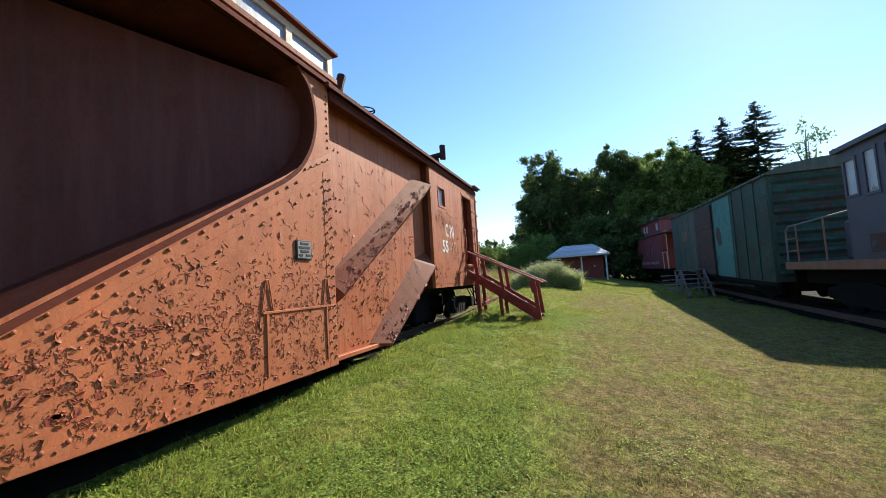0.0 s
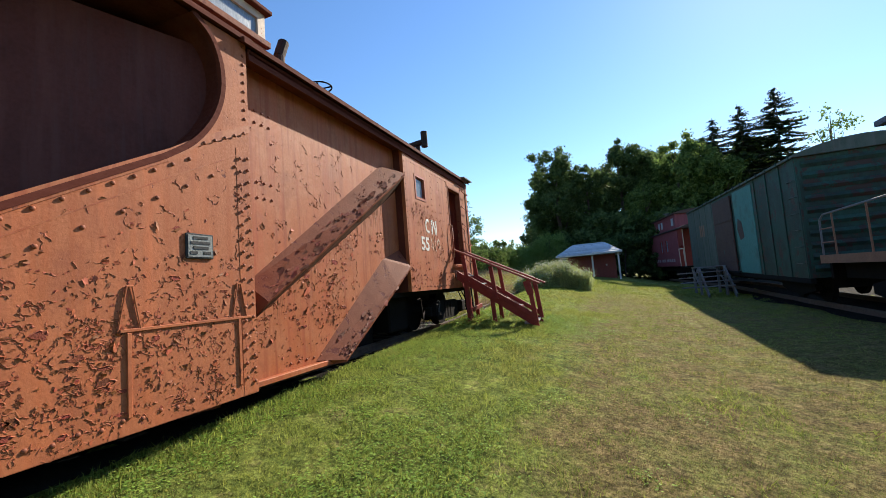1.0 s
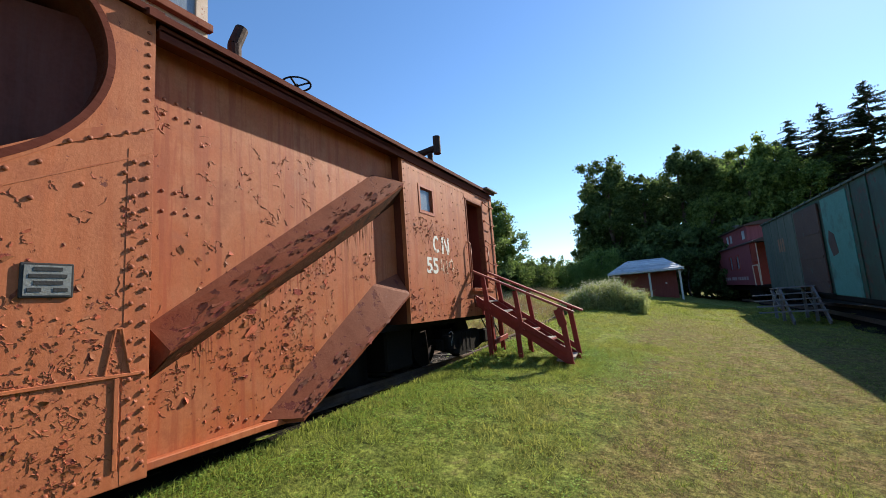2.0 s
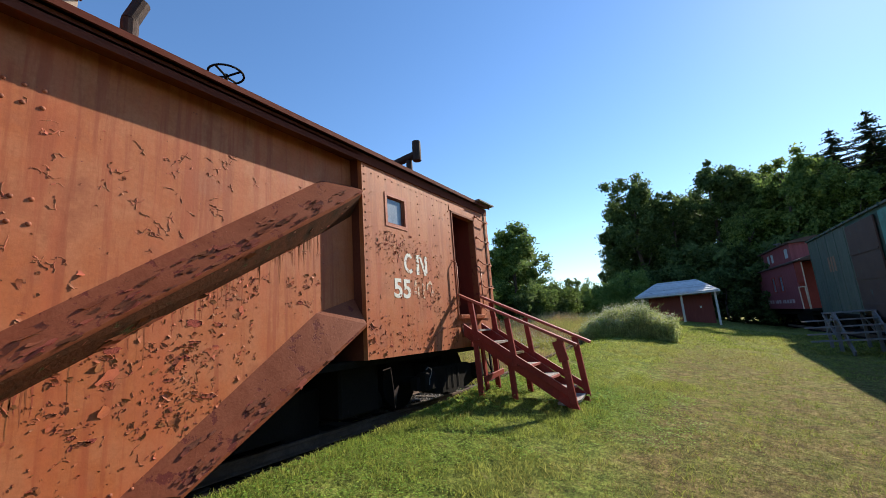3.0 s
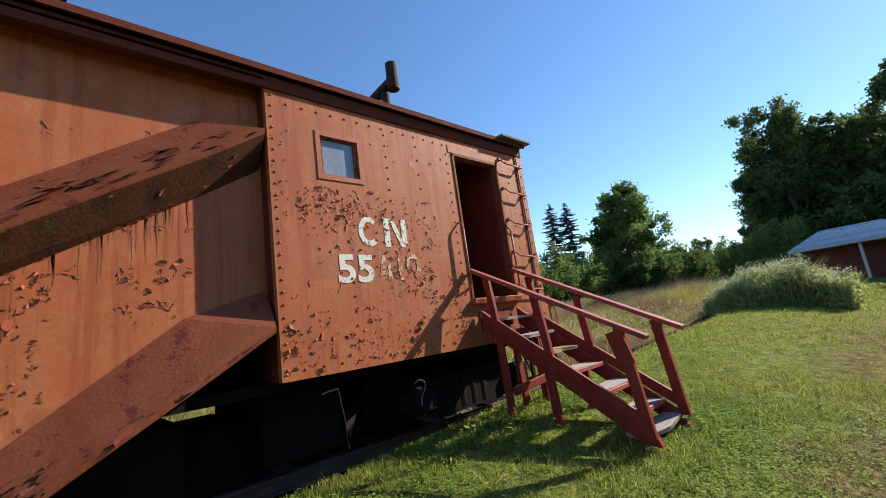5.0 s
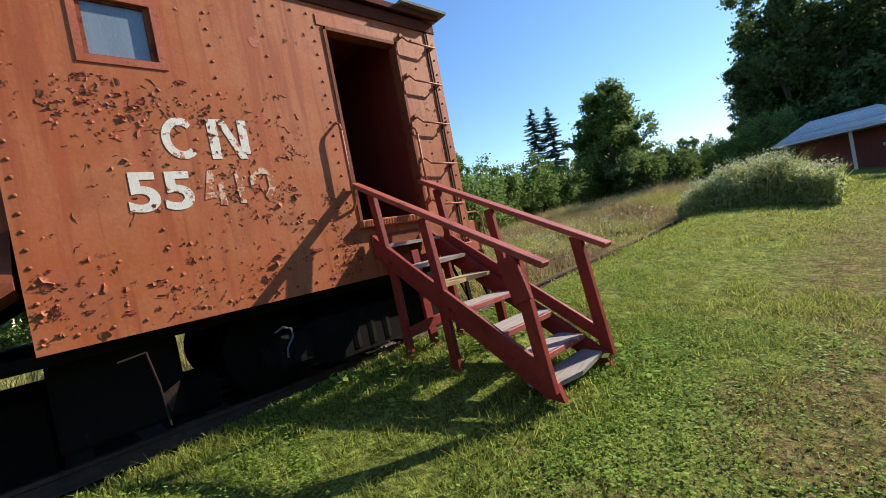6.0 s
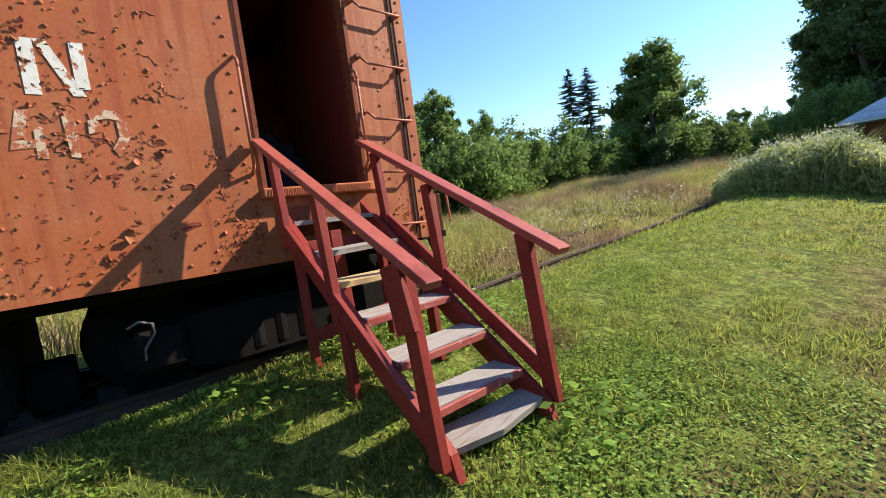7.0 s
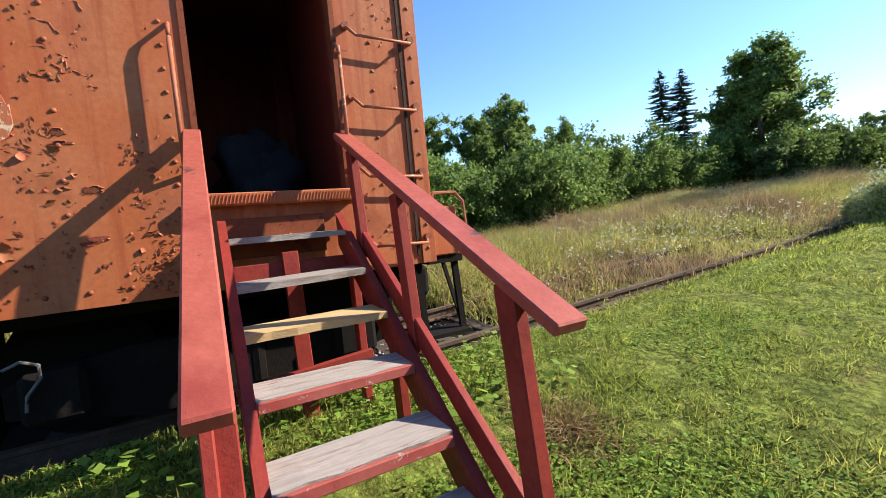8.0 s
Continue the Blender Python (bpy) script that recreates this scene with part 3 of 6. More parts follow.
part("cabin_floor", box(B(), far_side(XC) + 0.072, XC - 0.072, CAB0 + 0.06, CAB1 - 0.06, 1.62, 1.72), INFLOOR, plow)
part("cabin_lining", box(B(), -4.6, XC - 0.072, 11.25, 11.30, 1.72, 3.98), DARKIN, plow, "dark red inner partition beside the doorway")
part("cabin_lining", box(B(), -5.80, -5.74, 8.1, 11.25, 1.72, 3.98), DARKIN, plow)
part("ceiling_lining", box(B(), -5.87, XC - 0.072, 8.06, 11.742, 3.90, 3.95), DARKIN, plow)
jamb = B()
for y0, y1 in ((DOOR[0] - 0.002, DOOR[0] + 0.03), (DOOR[1] - 0.03, DOOR[1] + 0.002)):
    box(jamb, XC - 0.11, XC + 0.012, y0, y1, DOOR[2], DOOR[3])
box(jamb, XC - 0.11, XC + 0.012, DOOR[0], DOOR[1], DOOR[3] - 0.03, DOOR[3] + 0.003)
part("door_frame", jamb, PAINT_BROWN, plow)
sill = part("door_sill", box(B(), XC - 0.08, XC + 0.075, DOOR[0] - 0.02, DOOR[1] + 0.02, 1.675, 1.748, 0.006), PAINT_RUST, plow, "ribbed steel door sill")
tread_ribs = B()
for i in range(44):
    y = DOOR[0] + 0.01 + i * 0.0195
    bar(tread_ribs, (XC + 0.078, y, 1.685), (XC + 0.078, y + 0.014, 1.735), 0.006, 0.006, up=(1, 0, 0))
part("sill_ribs", tread_ribs, PAINT_RUST, sill)
part("step_plate", box(B(), XC, XC + 0.014, 10.42, 11.02, 1.36, 1.60, 0.004), PAINT_BROWN, plow)
part("lintel_plate", box(B(), XC, XC + 0.008, 10.28, 11.25, 3.635, 3.74, 0.002), PAINT, plow)

window = part("window", pierced(B(), XC - 0.02, XC + 0.009, WIN[0] - 0.035, WIN[1] + 0.04, WIN[2] - 0.04, WIN[3] + 0.04, [(WIN[0] + 0.012, WIN[1] - 0.012, WIN[2] + 0.012, WIN[3] - 0.012)]), FRAME_RED, plow, "small square window in a rusty frame")
part("inner_sash", pierced(B(), XC - 0.055, XC - 0.022, WIN[0], WIN[1], WIN[2], WIN[3], [(WIN[0] + 0.04, WIN[1] - 0.05, WIN[2] + 0.03, WIN[3] - 0.03)]), PAINT_BROWN, window)
part("pane", box(B(), XC - 0.045, XC - 0.04, WIN[0] + 0.03, WIN[1] - 0.03, WIN[2] + 0.02, WIN[3] - 0.02), FROST, window, "hazy blue-grey window pane")

# a round dab of brighter primer
dab = [(9.66 + 0.05 * math.cos(a * math.pi / 6), 3.36 + 0.055 * math.sin(a * math.pi / 6)) for a in range(12)]
part("primer_dab", plate(B(), dab, XC, XC + 0.0015), FRAME_RED, plow, "small round dab of brighter primer")

# corner angle, rungs and grab irons
part("corner_angle", box(B(), XC, XC + 0.016, 11.70, CAB1 + 0.01, 1.19, 3.95, 0.003), PAINT, plow)
part("drain_gap", box(B(), XC + 0.0, XC + 0.012, 11.665, 11.685, 1.25, 3.92), SOOT, plow)
for z in (3.63, 3.20, 2.74, 2.28, 1.82, 1.35):
    rung = B()
    tube(rung, [(XC - 0.01, 11.29, z + 0.07), (XC + 0.04, 11.29, z + 0.06), (XC + 0.075, 11.34, z), (XC + 0.08, 11.72, z - 0.01), (XC + 0.01, 11.74, z + 0.03)], 0.0105)
    part("ladder_rung", rung, IRON, plow, smooth=True)
    lug = B()
    part("rung_bolt", rod(lug, (XC, 11.285, z + 0.075), (XC + 0.035, 11.285, z + 0.075), 0.026, 7), RIVET, plow)
    part("rung_bolt", rod(B(), (XC + 0.01, 11.745, z + 0.03), (XC + 0.05, 11.745, z + 0.03), 0.026, 7), RIVET, plow)
for y in (10.285, 11.215):
    grab = B()
    tube(grab, [(XC, y, 2.70), (XC + 0.06, y, 2.66), (XC + 0.07, y, 2.60), (XC + 0.07, y, 1.92), (XC, y, 1.86)], 0.0125)
    part("grab_iron", grab, IRON, plow, smooth=True)

# roof
def roof_arch(y0, y1, x_eave, z_eave, rise, thick):
    top, low = [], []
    for i in range(17):
        u = -1 + 2 * i / 16
        x = XM - u * (x_eave - XM)
        z = z_eave + rise * (1 - u * u)
        top.append((x, z + thick))
        low.append((x, z))
    prof = top + low[::-1]
    return loft(B(), [[(x, y, z) for x, z in prof] for y in (y0, y1)])


part("roof", roof_arch(4.20, 11.86, -2.755, 3.955, 0.40, 0.06), EAVE_AND_SHADE, plow, "dark arched cabin roof", smooth=False)
part("roof_felt", roof_arch(4.22, 11.84, -2.79, 4.0, 0.40, 0.02), ROOF, plow)
part("front_roof", roof_arch(-2.4, 4.34, -2.79, 4.004, 0.30, 0.055), EAVE_AND_SHADE, plow)
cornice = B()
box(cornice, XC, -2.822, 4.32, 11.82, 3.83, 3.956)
part("cornice", cornice, EAVE_AND_SHADE, plow)
part("soffit", box(B(), XW, -2.822, 4.31, 7.99, 3.90, 3.92), EAVE_AND_SHADE, plow)
ends = B()
box(ends, -3.5, -2.69, 11.28, 11.95, 4.022, 4.05)
part("roof_walk_board", ends, GREYWOOD, plow)
# cupola over the plough
cup = part("cupola", pierced(B(), -3.26, -3.20, 1.6, 4.98, 4.25, 4.86, [(4.06, 4.86, 4.50, 4.76), (3.12, 3.94, 4.50, 4.76), (2.18, 3.0, 4.50, 4.76)]), CREAM, plow, "lookout cupola with a row of windows")
part("cupola_end", box(B(), -5.6, -3.26, 4.92, 4.98, 4.25, 4.86), PAINT, cup)
part("cupola_end", box(B(), -5.6, -3.26, 1.6, 1.66, 4.25, 4.86), PAINT, cup)
part("cupola_side", box(B(), -5.60, -5.54, 1.66, 4.92, 4.25, 4.86), PAINT, cup)
part("cupola_roof", box(B(), -5.68, -3.12, 1.4, 5.04, 4.86, 4.92, 0.01), EAVE_AND_SHADE, cup)
part("sill_board", box(B(), -3.20, -3.13, 1.6, 5.0, 4.40, 4.48, 0.005), PAINT_BROWN, cup)
for y in (4.06, 3.12, 2.18):
    part("pane", box(B(), -3.235, -3.23, y, y + 0.82, 4.49, 4.77), FROST, cup, "blue-grey cupola pane")
# stove pipes and hand wheel on the roof
pipe = B()
tube(pipe, [(-3.38, 5.42, 4.2), (-3.38, 5.42, 4.58), (-3.36, 5.50, 4.82)], 0.075, 12)
part("stove_pipe", pipe, SOOT, plow, "short sooty stove pipe")
jack = B()
rod(jack, (-3.24, 9.70, 4.15), (-3.24, 9.70, 4.50), 0.055, 14)
rod(jack, (-3.62, 9.70, 4.53), (-3.08, 9.72, 4.60), 0.068, 14)
rod(jack, (-3.66, 9.70, 4.46), (-3.66, 9.70, 4.62), 0.076, 14)
rod(jack, (-3.08, 9.72, 4.47), (-3.08, 9.72, 4.83), 0.076, 14)
part("smoke_jack", jack, SOOT, plow, "rusty T-shaped smoke jack")
wheel = B()
hub = Vector((-3.48, 6.44, 4.60))
ring = [hub + Vector((0.19 * math.cos(a * math.pi / 10), 0.19 * math.sin(a * math.pi / 10), 0)) for a in range(21)]
tube(wheel, ring, 0.013)
for k in range(4):
    a = k * math.pi / 2 + 0.4
    tube(wheel, [hub - Vector((0, 0, 0.03)), hub + Vector((0.19 * math.cos(a), 0.19 * math.sin(a), 0))], 0.013)
rod(wheel, hub - Vector((0, 0, 0.5)), hub, 0.02)
part("brake_wheel", wheel, BLACK, plow, "black iron brake wheel on the roof")

# underframe, bogie and coupler end, in a black that includes the shade below
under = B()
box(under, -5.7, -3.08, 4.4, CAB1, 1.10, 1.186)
part("underframe", under, BLACK, plow, "grimy underframe, blackened for the shade below the car")
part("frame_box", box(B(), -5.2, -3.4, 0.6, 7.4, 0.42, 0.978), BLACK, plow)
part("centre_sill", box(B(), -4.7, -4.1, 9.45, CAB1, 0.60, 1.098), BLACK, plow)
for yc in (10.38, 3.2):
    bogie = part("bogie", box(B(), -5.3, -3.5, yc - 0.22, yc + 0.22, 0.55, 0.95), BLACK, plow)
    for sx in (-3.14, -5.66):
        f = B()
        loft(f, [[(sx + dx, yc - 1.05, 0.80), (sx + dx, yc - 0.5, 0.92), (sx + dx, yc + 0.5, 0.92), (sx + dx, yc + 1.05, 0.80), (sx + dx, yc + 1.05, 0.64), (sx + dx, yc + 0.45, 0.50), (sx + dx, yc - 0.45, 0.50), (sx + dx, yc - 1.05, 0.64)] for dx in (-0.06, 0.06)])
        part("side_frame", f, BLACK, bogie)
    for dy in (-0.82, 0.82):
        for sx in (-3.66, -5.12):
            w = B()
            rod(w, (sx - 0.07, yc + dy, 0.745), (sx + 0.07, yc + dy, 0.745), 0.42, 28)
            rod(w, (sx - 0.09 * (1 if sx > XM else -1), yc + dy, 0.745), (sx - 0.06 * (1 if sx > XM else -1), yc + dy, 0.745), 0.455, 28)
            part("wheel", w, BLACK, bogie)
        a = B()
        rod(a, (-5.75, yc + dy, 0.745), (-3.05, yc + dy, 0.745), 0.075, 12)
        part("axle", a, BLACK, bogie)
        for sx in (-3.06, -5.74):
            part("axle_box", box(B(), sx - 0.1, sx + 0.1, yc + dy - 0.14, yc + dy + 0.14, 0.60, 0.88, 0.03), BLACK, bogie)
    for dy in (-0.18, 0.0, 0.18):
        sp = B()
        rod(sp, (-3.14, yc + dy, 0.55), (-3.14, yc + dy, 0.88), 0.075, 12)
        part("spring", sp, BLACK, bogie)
scuff = B()
tube(scuff, [(-2.94, 9.39, 0.93), (-2.94, 9.46, 0.96), (-2.94, 9.53, 0.93), (-2.94, 9.53, 0.86), (-2.94, 9.47, 0.78), (-2.94, 9.46, 0.70)], 0.008)
part("air_hose", scuff, CHALK, plow, "pale scuffed hose hanging by the bogie")
stirrup = B()
tube(stirrup, [(-2.92, 8.36, 1.03), (-2.92, 8.52, 1.05), (-2.92, 8.56, 0.80), (-2.92, 8.58, 0.52)], 0.007)
plate(stirrup, [(8.56, 0.74), (8.68, 0.80), (8.60, 0.60)], -2.925, -2.915)
part("step_stirrup", stirrup, SOOT, plow, "bent grey step stirrup under the side")
# Assumed equipment that keeps daylight from passing under the floor.
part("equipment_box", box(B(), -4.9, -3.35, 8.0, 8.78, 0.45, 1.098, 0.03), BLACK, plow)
# Added box, no known fitting: blocks the bright opening behind the lower brace.
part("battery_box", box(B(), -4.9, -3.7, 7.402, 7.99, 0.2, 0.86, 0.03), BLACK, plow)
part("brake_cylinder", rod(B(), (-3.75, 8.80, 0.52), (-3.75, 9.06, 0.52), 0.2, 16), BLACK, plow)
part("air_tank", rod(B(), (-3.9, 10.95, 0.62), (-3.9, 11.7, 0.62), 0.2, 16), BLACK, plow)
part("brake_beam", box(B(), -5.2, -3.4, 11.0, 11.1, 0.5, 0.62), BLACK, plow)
coup = B()
box(coup, -4.55, -4.25, CAB1, CAB1 + 0.35, 0.75, 1.0, 0.02)
box(coup, -4.62, -4.18, CAB1 + 0.3, CAB1 + 0.6, 0.70, 1.05, 0.05)
part("coupler", coup, BLACK, plow)
part("end_platform", box(B(), -5.6, -2.95, CAB1, CAB1 + 0.30, 1.16, 1.22), BLACK, plow)
part("end_box", box(B(), -3.6, -2.93, CAB1 + 0.02, CAB1 + 0.27, 1.22, 1.60, 0.01), PAINT, plow, "rust-red box on the rear platform")
eg = B()
tube(eg, [(-2.92, CAB1 + 0.05, 1.60), (-2.92, CAB1 + 0.07, 1.70), (-2.92, CAB1 + 0.26, 1.70), (-2.90, CAB1 + 0.32, 1.62), (-2.90, CAB1 + 0.34, 1.30)], 0.012)
part("end_grab", eg, IRON, plow)
for y in (11.45, 11.72, 12.05):
    leg = B()
    bar(leg, (-3.0, y, 1.16), (-2.98, y + 0.02, 0.62), 0.03, 0.05, up=(0, 1, 0))
    bar(leg, (-3.2, y, 1.16), (-2.98, y + 0.02, 0.64), 0.02, 0.03, up=(0, 1, 0))
    part("step_hanger", leg, BLACK, plow)
part("hanging_step", box(B(), -3.12, -2.88, 11.45, 12.08, 0.60, 0.63), BLACK, plow)

# things inside the doorway
bundle = B()
bmesh.ops.create_icosphere(bundle, subdivisions=4, radius=0.5, matrix=Matrix.Translation((-4.35, 10.80, 2.0)) @ Matrix.Diagonal((0.9, 0.7, 0.8, 1)))
for v in bundle.verts:
    v.co += v.normal * 0.22 * noise.noise(v.co * 3.1) + v.normal * 0.12 * noise.noise(v.co * 7) + v.normal * 0.05 * noise.noise(v.co * 15)
    v.co.z = max(v.co.z, 1.722)
ob = part("crumpled_tarpaulin", bundle, TARP, None, "", True)
tagged(ob, "crumpled grey tarpaulin bundle lying inside the doorway", "tarpaulin")

# ---- lettering on the cabin ----
def glyphs(text, size, y, z, material, name, label):
    cu = bpy.data.curves.new(name, "FONT")
    cu.body, cu.size, cu.extrude, cu.offset = text, size, 0.0012, 0.008
    ob = new(name, cu)
    ob.matrix_basis = Matrix(((0, 0, 1, 0), (1, 0, 0, 0), (0, 1, 0, 0), (0, 0, 0, 1)))
    bpy.context.view_layer.update()
    me = bpy.data.meshes.new_from_object(ob.evaluated_get(bpy.context.evaluated_depsgraph_get()))
    bpy.data.objects.remove(ob)
    bm = B()
    bm.from_mesh(me)
    ys, zs = [v.co.x for v in bm.verts], [v.co.y for v in bm.verts]
    for v in bm.verts:
        v.co = Vector((XC + 0.003 + v.co.z, y[0] + (v.co.x - min(ys)) / (max(ys) - min(ys)) * (y[1] - y[0]), z[0] + (v.co.y - min(zs)) / (max(zs) - min(zs)) * (z[1] - z[0])))
    return part(name, bm, material, plow, label)


glyphs("55", 0.3, (8.585, 8.985), (1.99, 2.27), WHITE, "car_number", "worn white stencilled digits")
ghosts = (
    [(9.06, 2.10), (9.10, 2.27), (9.15, 2.27), (9.12, 2.12)],
    [(9.05, 2.05), (9.20, 2.07), (9.21, 2.115), (9.06, 2.10)],
    [(9.155, 2.00), (9.205, 2.00), (9.20, 2.19), (9.16, 2.16)],
    [(9.30, 2.01), (9.345, 2.00), (9.35, 2.20), (9.32, 2.27), (9.29, 2.24)],
    [(9.42, 2.22), (9.50, 2.235), (9.58, 2.22), (9.56, 2.275), (9.48, 2.29), (9.41, 2.265)],
    [(9.54, 2.22), (9.59, 2.22), (9.595, 2.12), (9.565, 2.06), (9.52, 2.02), (9.50, 2.05), (9.545, 2.13)],
    [(9.40, 2.14), (9.46, 2.155), (9.45, 2.23), (9.405, 2.22)],
)
for k, pts in enumerate(ghosts):
    part("worn_digit_stroke", plate(B(), pts, XC, XC + 0.003 + 0.0006 * k), GHOST, plow, "trace of a worn-away white digit")
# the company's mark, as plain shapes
arc = B()
turns = [radians(48 + 264 * i / 18) for i in range(19)]
plate(arc, [(8.975 + 0.125 * math.cos(a), 2.515 + 0.155 * math.sin(a)) for a in turns] + [(8.975 + 0.072 * math.cos(a), 2.515 + 0.098 * math.sin(a)) for a in turns[::-1]], XC, XC + 0.004)
part("company_mark", arc, WHITE, plow, "worn white ring-shaped company mark")
for k, pts in enumerate(([(9.16, 2.36), (9.23, 2.36), (9.23, 2.67), (9.16, 2.67)], [(9.23, 2.67), (9.285, 2.67), (9.425, 2.36), (9.365, 2.36)], [(9.385, 2.40), (9.45, 2.40), (9.45, 2.67), (9.385, 2.67)])):
    part("company_mark_stroke", plate(B(), pts, XC, XC + 0.0035 + 0.0008 * k), WHITE, plow, "worn white stroke of the company mark")

# ---- wooden steps up to the cabin door ----
steps = thing("wooden_steps", (-1.9, 10.75, 0.3), "red-painted wooden steps with worn grey treads and handrails on grass", "steps")
YN, YF = 10.43, 11.11  # middles of the two stringers


def stringer_z(x):
    return 0.42 + (x + 1.26) * -0.735


for y, sgn in ((YN, -1), (YF, 1)):
    st = B()
    loft(st, [[(-2.80, y + d, stringer_z(-2.80) + 0.04), (-1.02, y + d, stringer_z(-1.02) + 0.10), (-0.98, y + d, stringer_z(-1.02) - 0.02), (-1.12, y + d, 0.24), (-2.80, y + d, stringer_z(-2.80) - 0.17)] for d in (-0.022, 0.022)])
    part("stringer", st, STEP_RED, steps, "dark red plank stringer")
    o = 10.352 if sgn < 0 else 11.178
    part("side_board", bar(B(), (-2.62, o, 1.47), (-1.06, o, 0.45), 0.035, 0.10, bevel=0.004), STEP_RED, steps)
    part("handrail", bar(B(), (-2.82, o - 0.014 if sgn < 0 else o + 0.012, 2.095), (-0.885, o - 0.014 if sgn < 0 else o + 0.012, 1.145), 0.088 if sgn < 0 else 0.115, 0.042, bevel=0.006), RAIL_PINK, steps, "faded pink-red handrail board with scorched knots")
    for x0, z0, x1, z1, w in ((-2.60, 1.98, -2.53, 1.30, 0.085), (-1.96, 1.64, -1.88, 0.86, 0.085), (-1.13, 1.27, -1.03, 0.30, 0.095)):
        part("post", bar(B(), (x0, o - sgn * 0.005, z0 - 0.02), (x1, o - sgn * 0.005, z1), 0.05, w, up=(1, 0, 0), bevel=0.004), STEP_RED, steps)
    if sgn < 0:
        part("block", bar(B(), (-1.17, o + sgn * 0.03, 1.22), (-1.09, o + sgn * 0.03, 0.92), 0.03, 0.15, up=(1, 0, 0), bevel=0.004), STEP_RED, steps)
    for x in (-2.60, -2.0):
        part("leg", bar(B(), (x, y, stringer_z(x) - 0.03), (x + 0.03, y, gz(x, y) + 0.0), 0.045, 0.09, up=(1, 0, 0), bevel=0.004), STEP_RED, steps)
part("cross_brace", bar(B(), (-2.47, YN - 0.03, 0.66), (-2.47, YF + 0.03, 0.72), 0.04, 0.09, bevel=0.004), STEP_RED, steps)
part("cross_brace", bar(B(), (-2.68, YN, 1.26), (-2.68, YF, 1.26), 0.03, 0.13, bevel=0.004), STEP_RED, steps)
part("middle_leg", bar(B(), (-2.66, 10.76, 1.38), (-2.62, 10.78, gz(-2.6, 10.78)), 0.09, 0.045, up=(1, 0, 0), bevel=0.004), STEP_RED, steps)
treads = ((-2.83, -2.66, 1.485, 0.0), (-2.52, -2.33, 1.25, 0.012), (-2.25, -2.06, 1.062, 0.0), (-1.95, -1.79, 0.875, -0.01), (-1.65, -1.48, 0.68, 0.006), (-1.39, -1.22, 0.50, -0.012))
rng = random.Random(4)
for i, (x0, x1, z, lean) in enumerate(treads):
    t = B()
    front = [x1 + 0.05 + rng.uniform(-0.012, 0.012) for _ in range(7)]
    ys = [YN + 0.022 + (YF - YN - 0.044) * k / 6 for k in range(7)]
    loft(t, [[(x0, y, z + lean * k / 6), (f, y, z - 0.004 + lean * k / 6 + rng.uniform(-0.003, 0.003)), (f - 0.004, y, z - 0.038 + lean * k / 6), (x0, y, z - 0.036 + lean * k / 6)] for k, (y, f) in enumerate(zip(ys, front))])
    tr = part("tread", t, TREAD_NEW if i == 2 else TREAD, steps, "newer yellow wooden tread" if i == 2 else "worn grey wooden tread")
    if i > 2:
        part("tread_edge", box(B(), x1 + 0.036, x1 + 0.062, YN + 0.024, YF - 0.024, z - 0.055, z - 0.012, 0.004), TREAD_EDGE, steps)
foot = B()
loft(foot, [[(-1.32, YN + 0.05, 0.31), (-1.13, YN + 0.02, 0.29), (-1.13, YN + 0.02, 0.255), (-1.32, YN + 0.05, 0.27)],
            [(-1.26, 10.75, 0.33), (-1.03, 10.76, 0.315), (-1.04, 10.76, 0.275), (-1.26, 10.75, 0.29)],
            [(-1.20, YF - 0.02, 0.36), (-1.04, YF - 0.02, 0.35), (-1.05, YF - 0.02, 0.31), (-1.2, YF - 0.02, 0.32)]])
part("tread", foot, TREAD, steps, "broken splintered bottom tread")

# ---- railway track under the plough ----
track = thing("railway_track", (XM, 12.0, 0.2), "rusty rails on half-buried wooden sleepers, overgrown with grass", "railway track", kind="structure")
for off in (0.0, -1.45):
    r = B()
    sec = ((-0.065, 0.0), (0.065, 0.0), (0.065, 0.012), (0.012, 0.03), (0.012, 0.10), (0.035, 0.112), (0.035, 0.145), (-0.035, 0.145), (-0.035, 0.112), (-0.012, 0.10), (-0.012, 0.03), (-0.065, 0.012))
    rr = []
    for y in [-6, 0, 6, 10] + [11 + 0.7 * k for k in range(34)]:
        x = RAIL_X + off
        base = 0.15 + 0.055 * max(0, y - 12) - 0.05 * float(smooth_step(14.0, 18.0, y))
        rr.append([(x + a, y, base + b) for a, b in sec])
    loft(r, rr)
    part("rail", r, STEEL, track, "rust-brown steel rail")
for k in range(44):
    y = -2 + 0.56 * k
    x = RAIL_X
    s = B()
    bar(s, (x - 1.98, y + rng.uniform(-0.04, 0.04), 0.075 + 0.055 * max(0, y - 12)), (x + (0.43 if y > 11 else 0.12), y + rng.uniform(-0.04, 0.04), 0.055 + 0.055 * max(0, y - 12)), 0.22, 0.13, bevel=0.012)
    part("sleeper", s, SLEEPER, track)

